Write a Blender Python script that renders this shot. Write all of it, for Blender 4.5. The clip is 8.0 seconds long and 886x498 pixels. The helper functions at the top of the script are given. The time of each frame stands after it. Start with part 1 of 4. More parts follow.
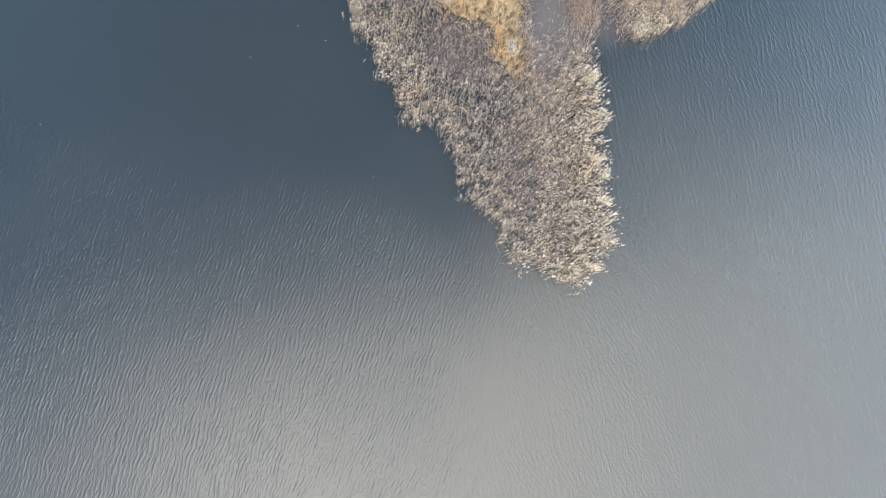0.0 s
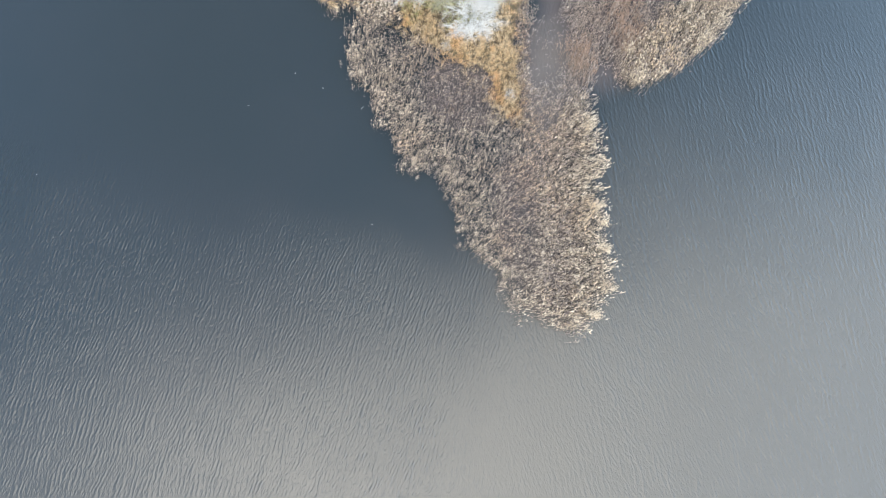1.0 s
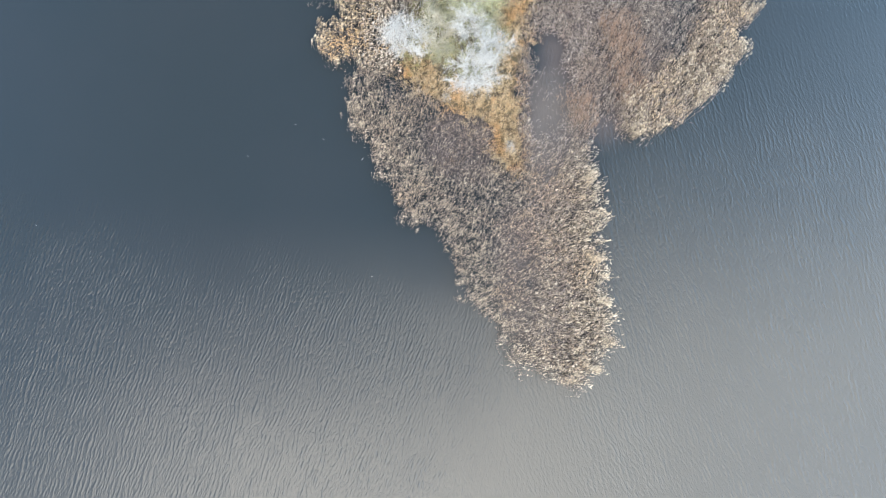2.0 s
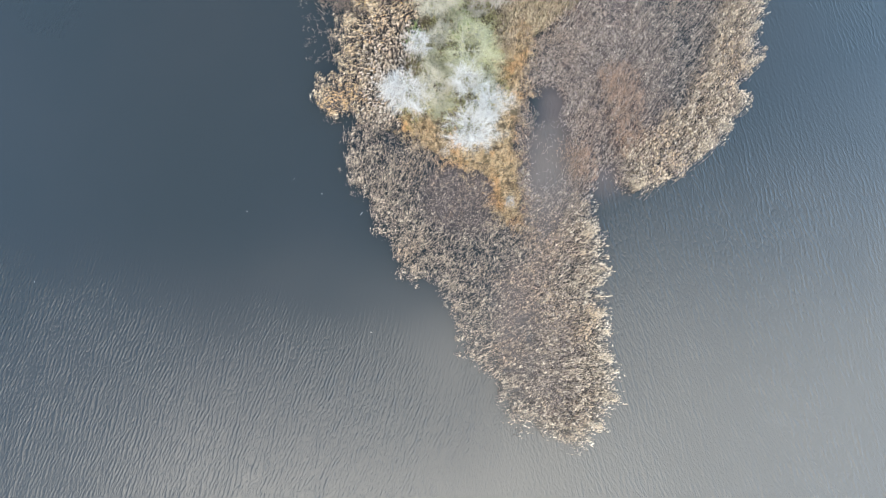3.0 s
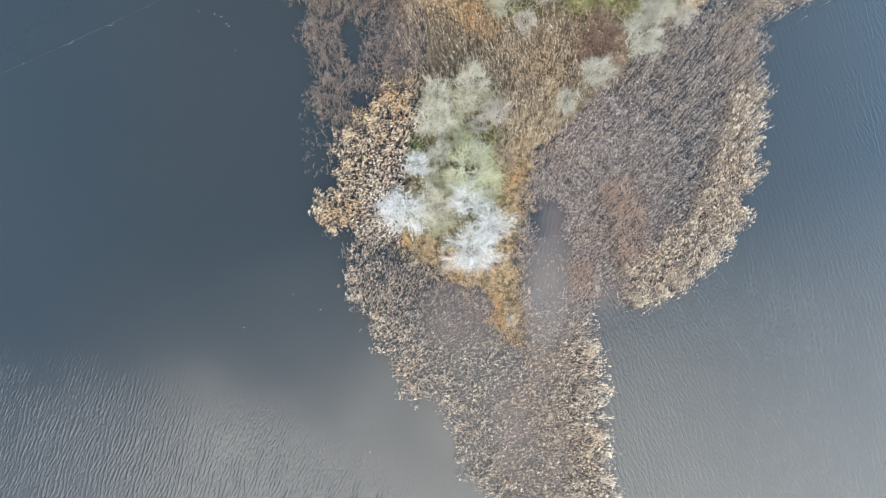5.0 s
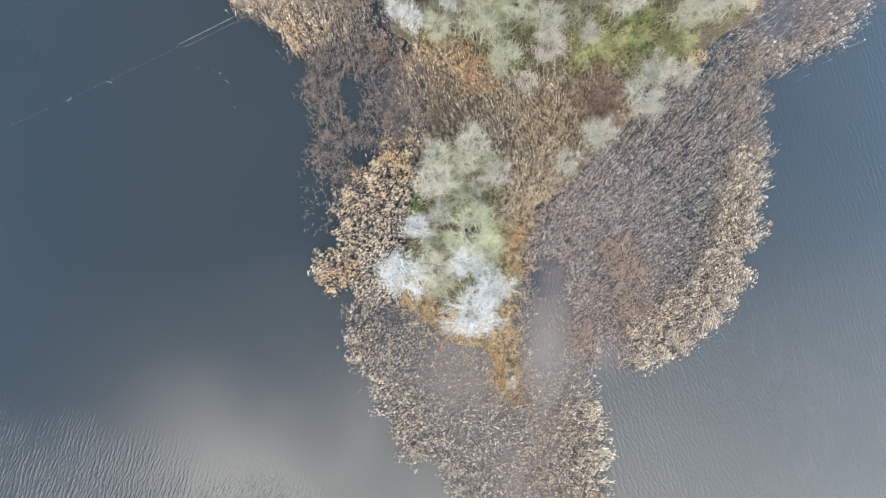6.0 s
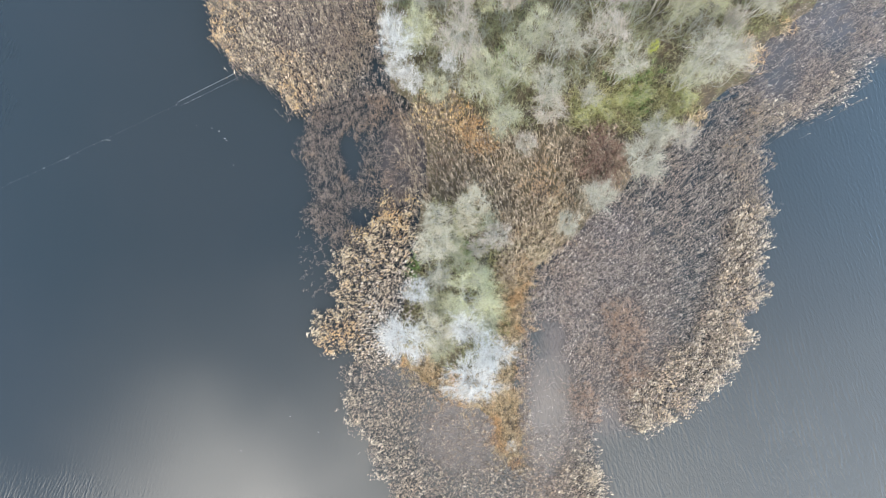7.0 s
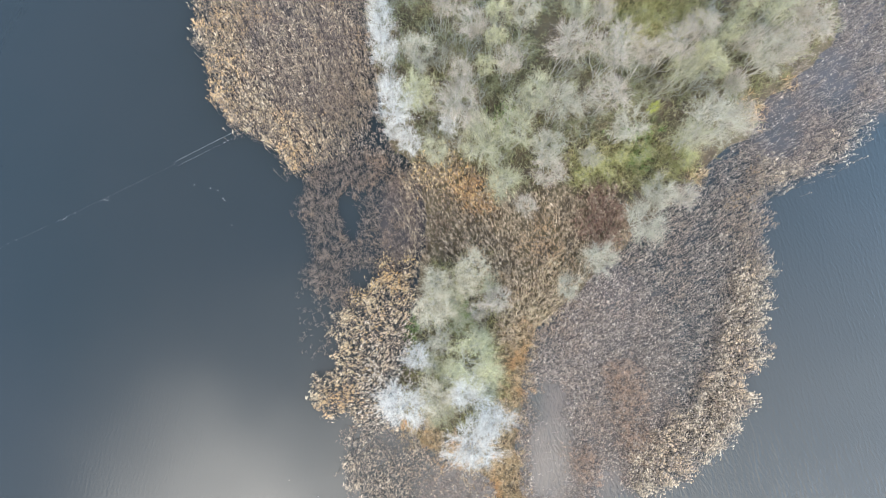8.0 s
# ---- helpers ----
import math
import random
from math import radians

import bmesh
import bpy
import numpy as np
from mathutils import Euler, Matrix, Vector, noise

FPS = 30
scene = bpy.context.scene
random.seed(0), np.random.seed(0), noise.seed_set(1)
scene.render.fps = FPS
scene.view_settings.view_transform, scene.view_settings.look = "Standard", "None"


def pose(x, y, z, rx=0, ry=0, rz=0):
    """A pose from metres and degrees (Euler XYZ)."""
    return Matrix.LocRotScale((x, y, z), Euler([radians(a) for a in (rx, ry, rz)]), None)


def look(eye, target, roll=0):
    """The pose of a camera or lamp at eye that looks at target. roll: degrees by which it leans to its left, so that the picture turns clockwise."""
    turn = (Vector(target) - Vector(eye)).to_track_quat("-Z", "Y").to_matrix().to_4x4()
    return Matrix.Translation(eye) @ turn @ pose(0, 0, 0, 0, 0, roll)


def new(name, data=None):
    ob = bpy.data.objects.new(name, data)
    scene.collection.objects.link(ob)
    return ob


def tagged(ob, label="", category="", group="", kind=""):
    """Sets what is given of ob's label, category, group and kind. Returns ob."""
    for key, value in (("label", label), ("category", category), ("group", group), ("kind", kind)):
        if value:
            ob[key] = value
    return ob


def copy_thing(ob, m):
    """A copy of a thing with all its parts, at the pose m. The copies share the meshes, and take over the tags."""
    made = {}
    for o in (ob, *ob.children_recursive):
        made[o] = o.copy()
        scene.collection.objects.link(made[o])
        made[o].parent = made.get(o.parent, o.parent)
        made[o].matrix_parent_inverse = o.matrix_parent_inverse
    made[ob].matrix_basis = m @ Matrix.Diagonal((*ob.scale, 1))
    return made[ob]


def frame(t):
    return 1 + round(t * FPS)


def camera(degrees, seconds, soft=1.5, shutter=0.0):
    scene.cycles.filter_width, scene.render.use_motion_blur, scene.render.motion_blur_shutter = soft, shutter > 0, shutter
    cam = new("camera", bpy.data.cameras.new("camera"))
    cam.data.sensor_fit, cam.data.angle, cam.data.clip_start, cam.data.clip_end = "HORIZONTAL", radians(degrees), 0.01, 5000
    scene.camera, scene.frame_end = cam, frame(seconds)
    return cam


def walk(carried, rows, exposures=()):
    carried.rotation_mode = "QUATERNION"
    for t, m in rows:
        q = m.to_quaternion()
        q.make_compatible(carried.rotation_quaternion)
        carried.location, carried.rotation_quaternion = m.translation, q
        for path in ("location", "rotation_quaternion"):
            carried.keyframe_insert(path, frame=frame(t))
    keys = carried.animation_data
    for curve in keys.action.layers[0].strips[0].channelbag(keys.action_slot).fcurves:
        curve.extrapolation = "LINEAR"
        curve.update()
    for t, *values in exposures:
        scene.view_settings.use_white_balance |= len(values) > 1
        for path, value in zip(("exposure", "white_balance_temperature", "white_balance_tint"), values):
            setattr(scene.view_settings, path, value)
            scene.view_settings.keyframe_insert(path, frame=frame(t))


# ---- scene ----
cam = camera(68.4, 8.0, soft=1.0)
PATH = [
    (0, (1.629, 6.257, 59.743), (1.628, 6.357, 57.745), 3.8),
    (0.5, (1.359, 8.212, 59.744), (1.363, 8.317, 57.746), 6.2),
    (1, (1.114, 10.17, 59.763), (1.122, 10.285, 57.766), 7.9),
    (1.5, (0.986, 12.226, 59.776), (0.992, 12.351, 57.78), 6.9),
    (3, (0.894, 18.872, 59.809), (0.888, 19.024, 57.815), 1.6),
    (3.5, (0.787, 21.214, 59.816), (0.779, 21.375, 57.822), 1.1),
    (4, (0.643, 23.623, 59.86), (0.634, 23.792, 57.867), 0.9),
    (4.5, (0.489, 26.093, 59.912), (0.479, 26.269, 57.92), 0.6),
    (6, (-0.032, 33.841, 60.048), (-0.043, 34.032, 58.058), 0.6),
    (6.5, (-0.188, 36.417, 60.126), (-0.2, 36.613, 58.135), 0.5),
    (7, (-0.326, 39.033, 60.231), (-0.339, 39.235, 58.242), 0.2),
    (7.5, (-0.46, 41.668, 60.337), (-0.474, 41.875, 58.348), -0.1),
    (8, (-0.567, 44.317, 60.439), (-0.583, 44.529, 58.45), -0.6),
]
walk(cam, [(t, look(eye, target, roll)) for t, eye, target, roll in PATH])

# ---- world, sun ----
SUN_EL, SUN_AZ = radians(34), radians(188)          # azimuth clockwise from +y
world = bpy.data.worlds.new("sky")
scene.world = world
world.use_nodes = True


class Nodes:
    """A short hand for node trees."""

    def __init__(self, tree):
        self.tree = tree
        tree.nodes.clear()

    def add(self, kind, inputs=None, operation=None):
        node = self.tree.nodes.new(kind)
        if operation:
            node.operation = operation
        for key, value in (inputs or {}).items():
            self.set(node.inputs[key], value)
        return node

    def set(self, socket, value):
        if isinstance(value, bpy.types.NodeSocket):
            self.tree.links.new(value, socket)
        else:
            socket.default_value = value

    def math(self, op, a, b=0.0, c=0.0, clamp=False):
        node = self.add("ShaderNodeMath", operation=op)
        node.use_clamp = clamp
        for socket, value in zip(node.inputs, (a, b, c)):
            self.set(socket, value)
        return node.outputs[0]

    def step(self, x, low, high, a=0.0, b=1.0):
        node = self.add("ShaderNodeMapRange")
        node.interpolation_type = "SMOOTHSTEP"
        for socket, value in zip(node.inputs, (x, low, high, a, b)):
            self.set(socket, value)
        return node.outputs[0]

    def mix(self, f, a, b, blend="MIX"):
        node = self.add("ShaderNodeMix")
        node.data_type, node.blend_type = "RGBA", blend
        self.set(node.inputs[0], f), self.set(node.inputs[6], a), self.set(node.inputs[7], b)
        return node.outputs[2]

    def noise(self, vector, scale, detail=3.0, rough=0.5, distort=0.0):
        return self.add("ShaderNodeTexNoise", {"Vector": vector, "Scale": scale, "Detail": detail, "Roughness": rough,
                                               "Distortion": distort}).outputs["Fac"]

    def mapped(self, vector, scale=(1, 1, 1), turn=0.0):
        return self.add("ShaderNodeMapping", {"Vector": vector, "Scale": scale, "Rotation": (0, 0, radians(turn))}).outputs[0]


def rgb(r, g, b):
    return (r, g, b, 1.0)


def build_sky():
    """Thin clouds, brighter towards the sun in the south, blue gaps in the west and the east."""
    n = Nodes(world.node_tree)
    way = n.add("ShaderNodeTexCoord").outputs["Generated"]
    axis = n.add("ShaderNodeSeparateXYZ", {0: way}).outputs
    up = n.math("MAXIMUM", axis[2], 0.06)
    u, v = n.math("DIVIDE", axis[0], up), n.math("DIVIDE", axis[1], up)
    flat = n.add("ShaderNodeCombineXYZ", {0: u, 1: v}).outputs[0]
    puff = n.math("SUBTRACT", n.noise(flat, 2.2, 4, 0.5), 0.5)
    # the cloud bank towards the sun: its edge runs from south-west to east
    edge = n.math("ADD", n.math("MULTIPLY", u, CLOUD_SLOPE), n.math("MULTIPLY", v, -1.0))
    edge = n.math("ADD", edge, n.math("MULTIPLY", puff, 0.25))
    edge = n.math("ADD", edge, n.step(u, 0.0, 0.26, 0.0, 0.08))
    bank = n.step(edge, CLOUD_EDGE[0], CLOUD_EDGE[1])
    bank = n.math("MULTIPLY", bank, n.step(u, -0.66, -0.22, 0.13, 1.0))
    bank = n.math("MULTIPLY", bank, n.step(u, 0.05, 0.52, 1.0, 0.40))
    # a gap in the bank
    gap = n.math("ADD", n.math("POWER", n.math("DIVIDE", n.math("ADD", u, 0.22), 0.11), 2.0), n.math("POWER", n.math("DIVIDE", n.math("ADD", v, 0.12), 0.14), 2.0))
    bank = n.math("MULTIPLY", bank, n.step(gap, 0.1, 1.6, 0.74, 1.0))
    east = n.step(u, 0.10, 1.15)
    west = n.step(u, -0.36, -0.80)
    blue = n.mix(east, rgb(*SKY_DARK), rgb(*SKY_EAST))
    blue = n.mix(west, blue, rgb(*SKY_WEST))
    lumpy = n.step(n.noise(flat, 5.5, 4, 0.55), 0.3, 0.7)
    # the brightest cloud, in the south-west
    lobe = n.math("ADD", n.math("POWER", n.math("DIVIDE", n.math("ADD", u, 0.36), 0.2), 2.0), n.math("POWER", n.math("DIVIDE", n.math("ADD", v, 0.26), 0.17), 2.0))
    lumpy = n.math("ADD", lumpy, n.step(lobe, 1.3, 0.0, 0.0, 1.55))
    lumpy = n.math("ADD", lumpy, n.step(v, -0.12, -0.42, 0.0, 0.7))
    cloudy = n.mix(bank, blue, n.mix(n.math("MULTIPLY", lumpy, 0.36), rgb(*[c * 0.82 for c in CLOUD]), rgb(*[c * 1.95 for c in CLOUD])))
    nishita = n.add("ShaderNodeTexSky")
    nishita.sky_type, nishita.sun_disc = "NISHITA", False
    nishita.sun_elevation, nishita.sun_rotation = SUN_EL, SUN_AZ
    clear = n.add("ShaderNodeBackground", {"Color": nishita.outputs[0], "Strength": SKY_STRENGTH})
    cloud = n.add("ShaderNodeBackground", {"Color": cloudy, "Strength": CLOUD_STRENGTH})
    both = n.add("ShaderNodeAddShader", {0: clear.outputs[0], 1: cloud.outputs[0]})
    n.add("ShaderNodeOutputWorld", {"Surface": both.outputs[0]})


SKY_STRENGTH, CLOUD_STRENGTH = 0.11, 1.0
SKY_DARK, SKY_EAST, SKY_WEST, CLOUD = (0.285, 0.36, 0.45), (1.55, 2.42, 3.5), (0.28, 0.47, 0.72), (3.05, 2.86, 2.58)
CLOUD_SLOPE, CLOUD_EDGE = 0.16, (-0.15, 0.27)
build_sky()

sun = new("sun", bpy.data.lights.new("sun", "SUN"))
sun.data.energy, sun.data.angle, sun.data.color = 2.65, radians(8), (1.0, 0.94, 0.85)
sun.matrix_world = look((60 * math.sin(SUN_AZ), 60 * math.cos(SUN_AZ), 60 * math.tan(SUN_EL)), (0, 0, 0))

# ---- materials ----


def material(name):
    mat = bpy.data.materials.new(name)
    mat.use_nodes = True
    return mat, Nodes(mat.node_tree)


def straw(name, dark, mid, light, patch=None, patch_scale=0.25, patch_at=(0.5, 0.62), rough=0.75, shine=0.25):
    """Dry stalks and leaves: each stalk has a tone of its own, with patches of another tone over the stand."""
    mat, n = material(name)
    geo = n.add("ShaderNodeNewGeometry").outputs
    where = n.add("ShaderNodeTexCoord").outputs["Object"]
    own = n.add("ShaderNodeAttribute")
    own.attribute_name = "tone"
    tone = own.outputs["Fac"]
    tone = n.math("ADD", tone, n.math("MULTIPLY", geo["Random Per Island"], n.math("LESS_THAN", tone, 0.001)))
    ramp = n.add("ShaderNodeValToRGB", {0: tone})
    stops = ramp.color_ramp.elements
    stops[0].color, stops[1].color = rgb(*dark), rgb(*light)
    stops.new(0.55).color = rgb(*mid)
    colour = ramp.outputs[0]
    if patch:
        spread = n.step(n.noise(where, patch_scale, 3), *patch_at)
        colour = n.mix(n.math("MULTIPLY", spread, 0.8), colour, rgb(*patch))
    colour = n.mix(n.step(n.noise(where, 9.0, 2), 0.35, 0.7, 0.0, 0.35), colour, rgb(*[c * 0.55 for c in dark]))
    b = n.add("ShaderNodeBsdfPrincipled", {"Base Color": colour, "Roughness": rough, "Specular IOR Level": shine})
    n.add("ShaderNodeOutputMaterial", {"Surface": b.outputs[0]})
    return mat


def bark(name, low, high, rough=0.85):
    """Bark and twigs, a little different on every tree, with streaks."""
    mat, n = material(name)
    where = n.add("ShaderNodeTexCoord").outputs["Object"]
    info = n.add("ShaderNodeObjectInfo").outputs["Random"]
    geo = n.add("ShaderNodeNewGeometry").outputs
    tone = n.math("ADD", n.math("MULTIPLY", info, 0.45), n.math("MULTIPLY", geo["Random Per Island"], 0.55))
    colour = n.mix(tone, rgb(*low), rgb(*high))
    lichen = n.step(n.noise(where, 0.8, 2), 0.35, 0.65, 0.0, 0.30)
    colour = n.mix(lichen, colour, rgb(*[0.72 * c for c in low]))
    streak = n.step(n.noise(n.mapped(where, (6, 6, 1.5)), 3.0, 4), 0.4, 0.7)
    colour = n.mix(n.math("MULTIPLY", streak, 0.3), colour, rgb(*[c * 0.6 for c in low]))
    b = n.add("ShaderNodeBsdfPrincipled", {"Base Color": colour, "Roughness": rough, "Specular IOR Level": 0.2})
    n.add("ShaderNodeOutputMaterial", {"Surface": b.outputs[0]})
    return mat


def water_material():
    mat, n = material("lake_water")
    where = n.add("ShaderNodeTexCoord").outputs["Object"]
    axis = n.add("ShaderNodeSeparateXYZ", {0: where}).outputs
    # wind ripples in two crest directions, west and east of the spit
    drift = n.add("ShaderNodeVectorMath", {0: n.add("ShaderNodeTexNoise", {"Vector": where, "Scale": 0.22, "Detail": 1.0}).outputs["Color"], 3: 0.45},
                  operation="SCALE").outputs[0]
    warp = n.add("ShaderNodeVectorMath", {0: where, 1: drift}, operation="ADD").outputs[0]

    def ripple(turn, across, along):
        wave = n.noise(n.mapped(n.mapped(warp, (1, 1, 1), turn), (across, along, 1)), 1.0, 1.5, 0.4)
        crest = n.math("SUBTRACT", 1.0, n.math("ABSOLUTE", n.math("MULTIPLY_ADD", wave, 4.0, -2.0)))
        return n.math("ADD", n.math("MULTIPLY", wave, 0.7), n.math("MULTIPLY", n.math("POWER", n.math("MAXIMUM", crest, 0.0), 1.6), 0.10))

    def train(turn, length):
        """Even wavelets that come and go in short trains."""
        at = n.mapped(warp, (1, 1, 1), turn)
        u = n.add("ShaderNodeSeparateXYZ", {0: at}).outputs[0]
        phase = n.math("ADD", n.math("MULTIPLY", u, 6.283 / length), n.math("MULTIPLY", n.noise(n.mapped(at, (1.0, 0.5, 1)), 0.9, 2), 10.0))
        swell = n.step(n.noise(n.mapped(at, (1.2, 0.45, 1)), 0.9, 2), 0.36, 0.68, 0.12, 1.0)
        crest = n.math("POWER", n.math("MULTIPLY_ADD", n.math("SINE", phase), 0.5, 0.5), 2.2)
        return n.math("MULTIPLY", n.math("MULTIPLY", crest, swell), 0.15)

    west = n.math("ADD", n.math("MULTIPLY", ripple(14, 7.0, 2.6), 0.45), n.math("ADD", train(8, 0.42), n.math("MULTIPLY", train(22, 0.31), 0.6)))
    east = n.math("ADD", n.math("MULTIPLY", ripple(-24, 6.0, 2.8), 0.45), n.math("ADD", train(-16, 0.48), n.math("MULTIPLY", train(-36, 0.38), 0.6)))
    west = n.math("ADD", west, n.math("MULTIPLY", ripple(4, 14.0, 8.0), 0.12))
    east = n.math("ADD", east, n.math("MULTIPLY", ripple(-30, 12.0, 7.0), 0.15))
    side = n.step(axis[0], -4.0, 22.0)
    height = n.add("ShaderNodeMix", {0: side, 2: west, 3: east}).outputs[0]
    # calm water in the lee, west and north of the spit
    lee = n.math("ADD", axis[1], n.math("MULTIPLY", axis[0], 0.22))
    lee = n.math("ADD", lee, n.math("MULTIPLY", n.noise(where, 0.12, 2), 8.0))
    calm = n.math("MULTIPLY", n.step(lee, 11.5, 21.0), n.step(axis[0], 9.0, 2.0))
    gust = n.step(n.noise(n.mapped(where, (1, 0.6, 1), 30), 0.07, 2), 0.3, 0.7, 0.65, 1.0)
    gust = n.math("MULTIPLY", gust, n.step(axis[0], 8.0, 26.0, 1.0, 0.95))
    bay = n.math("MULTIPLY", n.step(axis[0], 24.0, 28.0), n.step(axis[1], 26.0, 44.0))
    gust = n.math("MULTIPLY", gust, n.math("SUBTRACT", 1.0, n.math("MULTIPLY", bay, 0.75)))
    power = n.math("MULTIPLY", gust, n.math("SUBTRACT", 1.0, n.math("MULTIPLY", calm, 0.95)))
    bump = n.add("ShaderNodeBump", {"Strength": n.math("MULTIPLY", power, RIPPLE), "Distance": 0.14, "Height": height})
    cloudiness = n.step(n.noise(where, 0.05, 3), 0.35, 0.65)
    colour = n.mix(cloudiness, rgb(*WATER_A), rgb(*WATER_B))
    # reflected cloud brightness painted into the southern water's colour, plus some silt
    silt_sheen = n.step(n.math("ADD", n.math("MULTIPLY_ADD", axis[0], -0.5, axis[1]), n.math("MULTIPLY", n.noise(where, 0.06, 3), 14.0)), 34.0, -6.0)
    # the painted brightness is halved in the lee, where calm water mirrors darker sky
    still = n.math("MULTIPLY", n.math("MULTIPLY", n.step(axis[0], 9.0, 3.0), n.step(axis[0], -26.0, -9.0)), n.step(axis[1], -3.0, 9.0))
    silt_sheen = n.math("MULTIPLY", silt_sheen, n.math("SUBTRACT", 1.0, n.math("MULTIPLY", still, 0.5)))
    silt_sheen = n.math("MULTIPLY", silt_sheen, n.step(axis[0], -34.0, -6.0, 0.45, 1.0))
    colour = n.mix(silt_sheen, colour, rgb(*WATER_SILT_SHEEN))
    # brown peaty shallows round the reeds: centre, half widths and turn of each bank
    shallow = 0.0
    for x, y, rx, ry, turn in ((2.6, 28.2, 5.0, 4.0, 0), (10.0, 15.5, 4.4, 9.0, 18), (14.8, 40.0, 7.0, 12.0, 0), (-5.0, 53.5, 2.4, 5.0, 0), (10.2, 31.0, 3.6, 6.0, 0), (-16.5, 68.0, 7.5, 9.0, 0), (31.5, 66.0, 5.5, 7.0, -35), (38.0, 73.0, 8.0, 8.0, 0)):
        c, d = math.cos(radians(turn)), math.sin(radians(turn))
        px, py = n.math("SUBTRACT", axis[0], x), n.math("SUBTRACT", axis[1], y)
        a = n.math("DIVIDE", n.math("ADD", n.math("MULTIPLY", px, c), n.math("MULTIPLY", py, d)), rx)
        b = n.math("DIVIDE", n.math("SUBTRACT", n.math("MULTIPLY", py, c), n.math("MULTIPLY", px, d)), ry)
        shallow = n.math("MAXIMUM", shallow, n.step(n.math("ADD", n.math("MULTIPLY", a, a), n.math("MULTIPLY", b, b)), 1.05, 0.45))
    shallow = n.math("MULTIPLY", shallow, n.step(n.noise(where, 0.35, 3), 0.25, 0.6, 0.5, 1.0))
    colour = n.mix(shallow, colour, rgb(*WATER_PEAT))
    # a pale bar of sand and rotted leaves just under the surface, east of the sedge
    px, py = n.math("DIVIDE", n.math("SUBTRACT", axis[0], 10.4), 3.0), n.math("DIVIDE", n.math("SUBTRACT", axis[1], 28.6), 7.2)
    bar = n.math("ADD", n.math("MULTIPLY", px, px), n.math("ADD", n.math("MULTIPLY", py, py), n.math("MULTIPLY_ADD", n.noise(where, 0.4, 3), 0.8, -0.4)))
    colour = n.mix(n.step(bar, 1.5, 0.1), colour, rgb(*WATER_BAR))
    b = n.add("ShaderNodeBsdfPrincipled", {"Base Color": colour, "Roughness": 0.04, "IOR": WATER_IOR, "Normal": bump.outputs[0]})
    n.add("ShaderNodeOutputMaterial", {"Surface": b.outputs[0]})
    return mat


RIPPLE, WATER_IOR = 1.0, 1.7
WATER_PEAT, WATER_BAR = (0.080, 0.066, 0.061), (0.120, 0.102, 0.089)
WATER_A, WATER_B, WATER_SILT_SHEEN = (0.0195, 0.027, 0.0305), (0.0225, 0.029, 0.0325), (0.086, 0.083, 0.072)
WATER = water_material()


def soil_material():
    mat, n = material("marsh_soil")
    where = n.add("ShaderNodeTexCoord").outputs["Object"]
    colour = n.mix(n.step(n.noise(where, 0.5, 4), 0.35, 0.65), rgb(0.085, 0.068, 0.05), rgb(0.115, 0.10, 0.062))
    colour = n.mix(n.step(n.noise(where, 6.0, 5, 0.65), 0.45, 0.7), colour, rgb(0.16, 0.12, 0.065))
    bump = n.add("ShaderNodeBump", {"Strength": 0.8, "Distance": 0.125, "Height": n.noise(where, 9.0, 5, 0.7)})
    b = n.add("ShaderNodeBsdfPrincipled", {"Base Color": colour, "Roughness": 0.95, "Normal": bump.outputs[0]})
    n.add("ShaderNodeOutputMaterial", {"Surface": b.outputs[0]})
    return mat


SOIL = soil_material()
REED_SPIT = straw("reed_spit", (0.37, 0.29, 0.22), (0.57, 0.455, 0.335), (0.81, 0.675, 0.505), (0.64, 0.455, 0.30), 0.16)
REED_EAST = straw("reed_east", (0.31, 0.262, 0.225), (0.49, 0.415, 0.35), (0.75, 0.645, 0.525), (0.48, 0.355, 0.27), 0.2)
REED_CREAM = straw("reed_cream", (0.48, 0.38, 0.265), (0.71, 0.58, 0.42), (0.88, 0.76, 0.58), (0.74, 0.55, 0.35), 0.3)
REED_CHALK = straw("reed_chalk", (0.52, 0.435, 0.35), (0.77, 0.67, 0.55), (0.92, 0.84, 0.72), (0.78, 0.61, 0.42), 0.3)
REED_YELLOW = straw("reed_yellow", (0.42, 0.30, 0.17), (0.69, 0.535, 0.34), (0.88, 0.74, 0.53), (0.74, 0.47, 0.22), 0.35)
REED_STALK = straw("reed_stalk", (0.18, 0.145, 0.12), (0.29, 0.235, 0.195), (0.42, 0.35, 0.29))
BROWN_STALK = straw("brown_stalk", (0.18, 0.142, 0.108), (0.35, 0.28, 0.205), (0.54, 0.44, 0.33), (0.28, 0.22, 0.18), 0.3)
LITTER = straw("litter", (0.20, 0.16, 0.142), (0.31, 0.25, 0.217), (0.45, 0.37, 0.315), (0.37, 0.275, 0.21), 0.2)
LITTER_PALE = straw("litter_pale", (0.32, 0.265, 0.245), (0.45, 0.375, 0.34), (0.60, 0.51, 0.46), (0.50, 0.37, 0.30), 0.2)
REED_GOLD = straw("reed_gold", (0.27, 0.20, 0.135), (0.50, 0.395, 0.28), (0.78, 0.65, 0.475), (0.50, 0.33, 0.18), 0.22)
REED_BROWN = straw("reed_brown", (0.115, 0.088, 0.074), (0.22, 0.17, 0.138), (0.40, 0.325, 0.27), (0.30, 0.21, 0.145), 0.3)
REED_MID = straw("reed_mid", (0.24, 0.18, 0.12), (0.47, 0.365, 0.25), (0.76, 0.625, 0.45), (0.52, 0.325, 0.165), 0.28)
REED_AMBER = straw("reed_amber", (0.42, 0.26, 0.10), (0.72, 0.50, 0.22), (0.90, 0.73, 0.42), (0.66, 0.38, 0.14), 0.4)
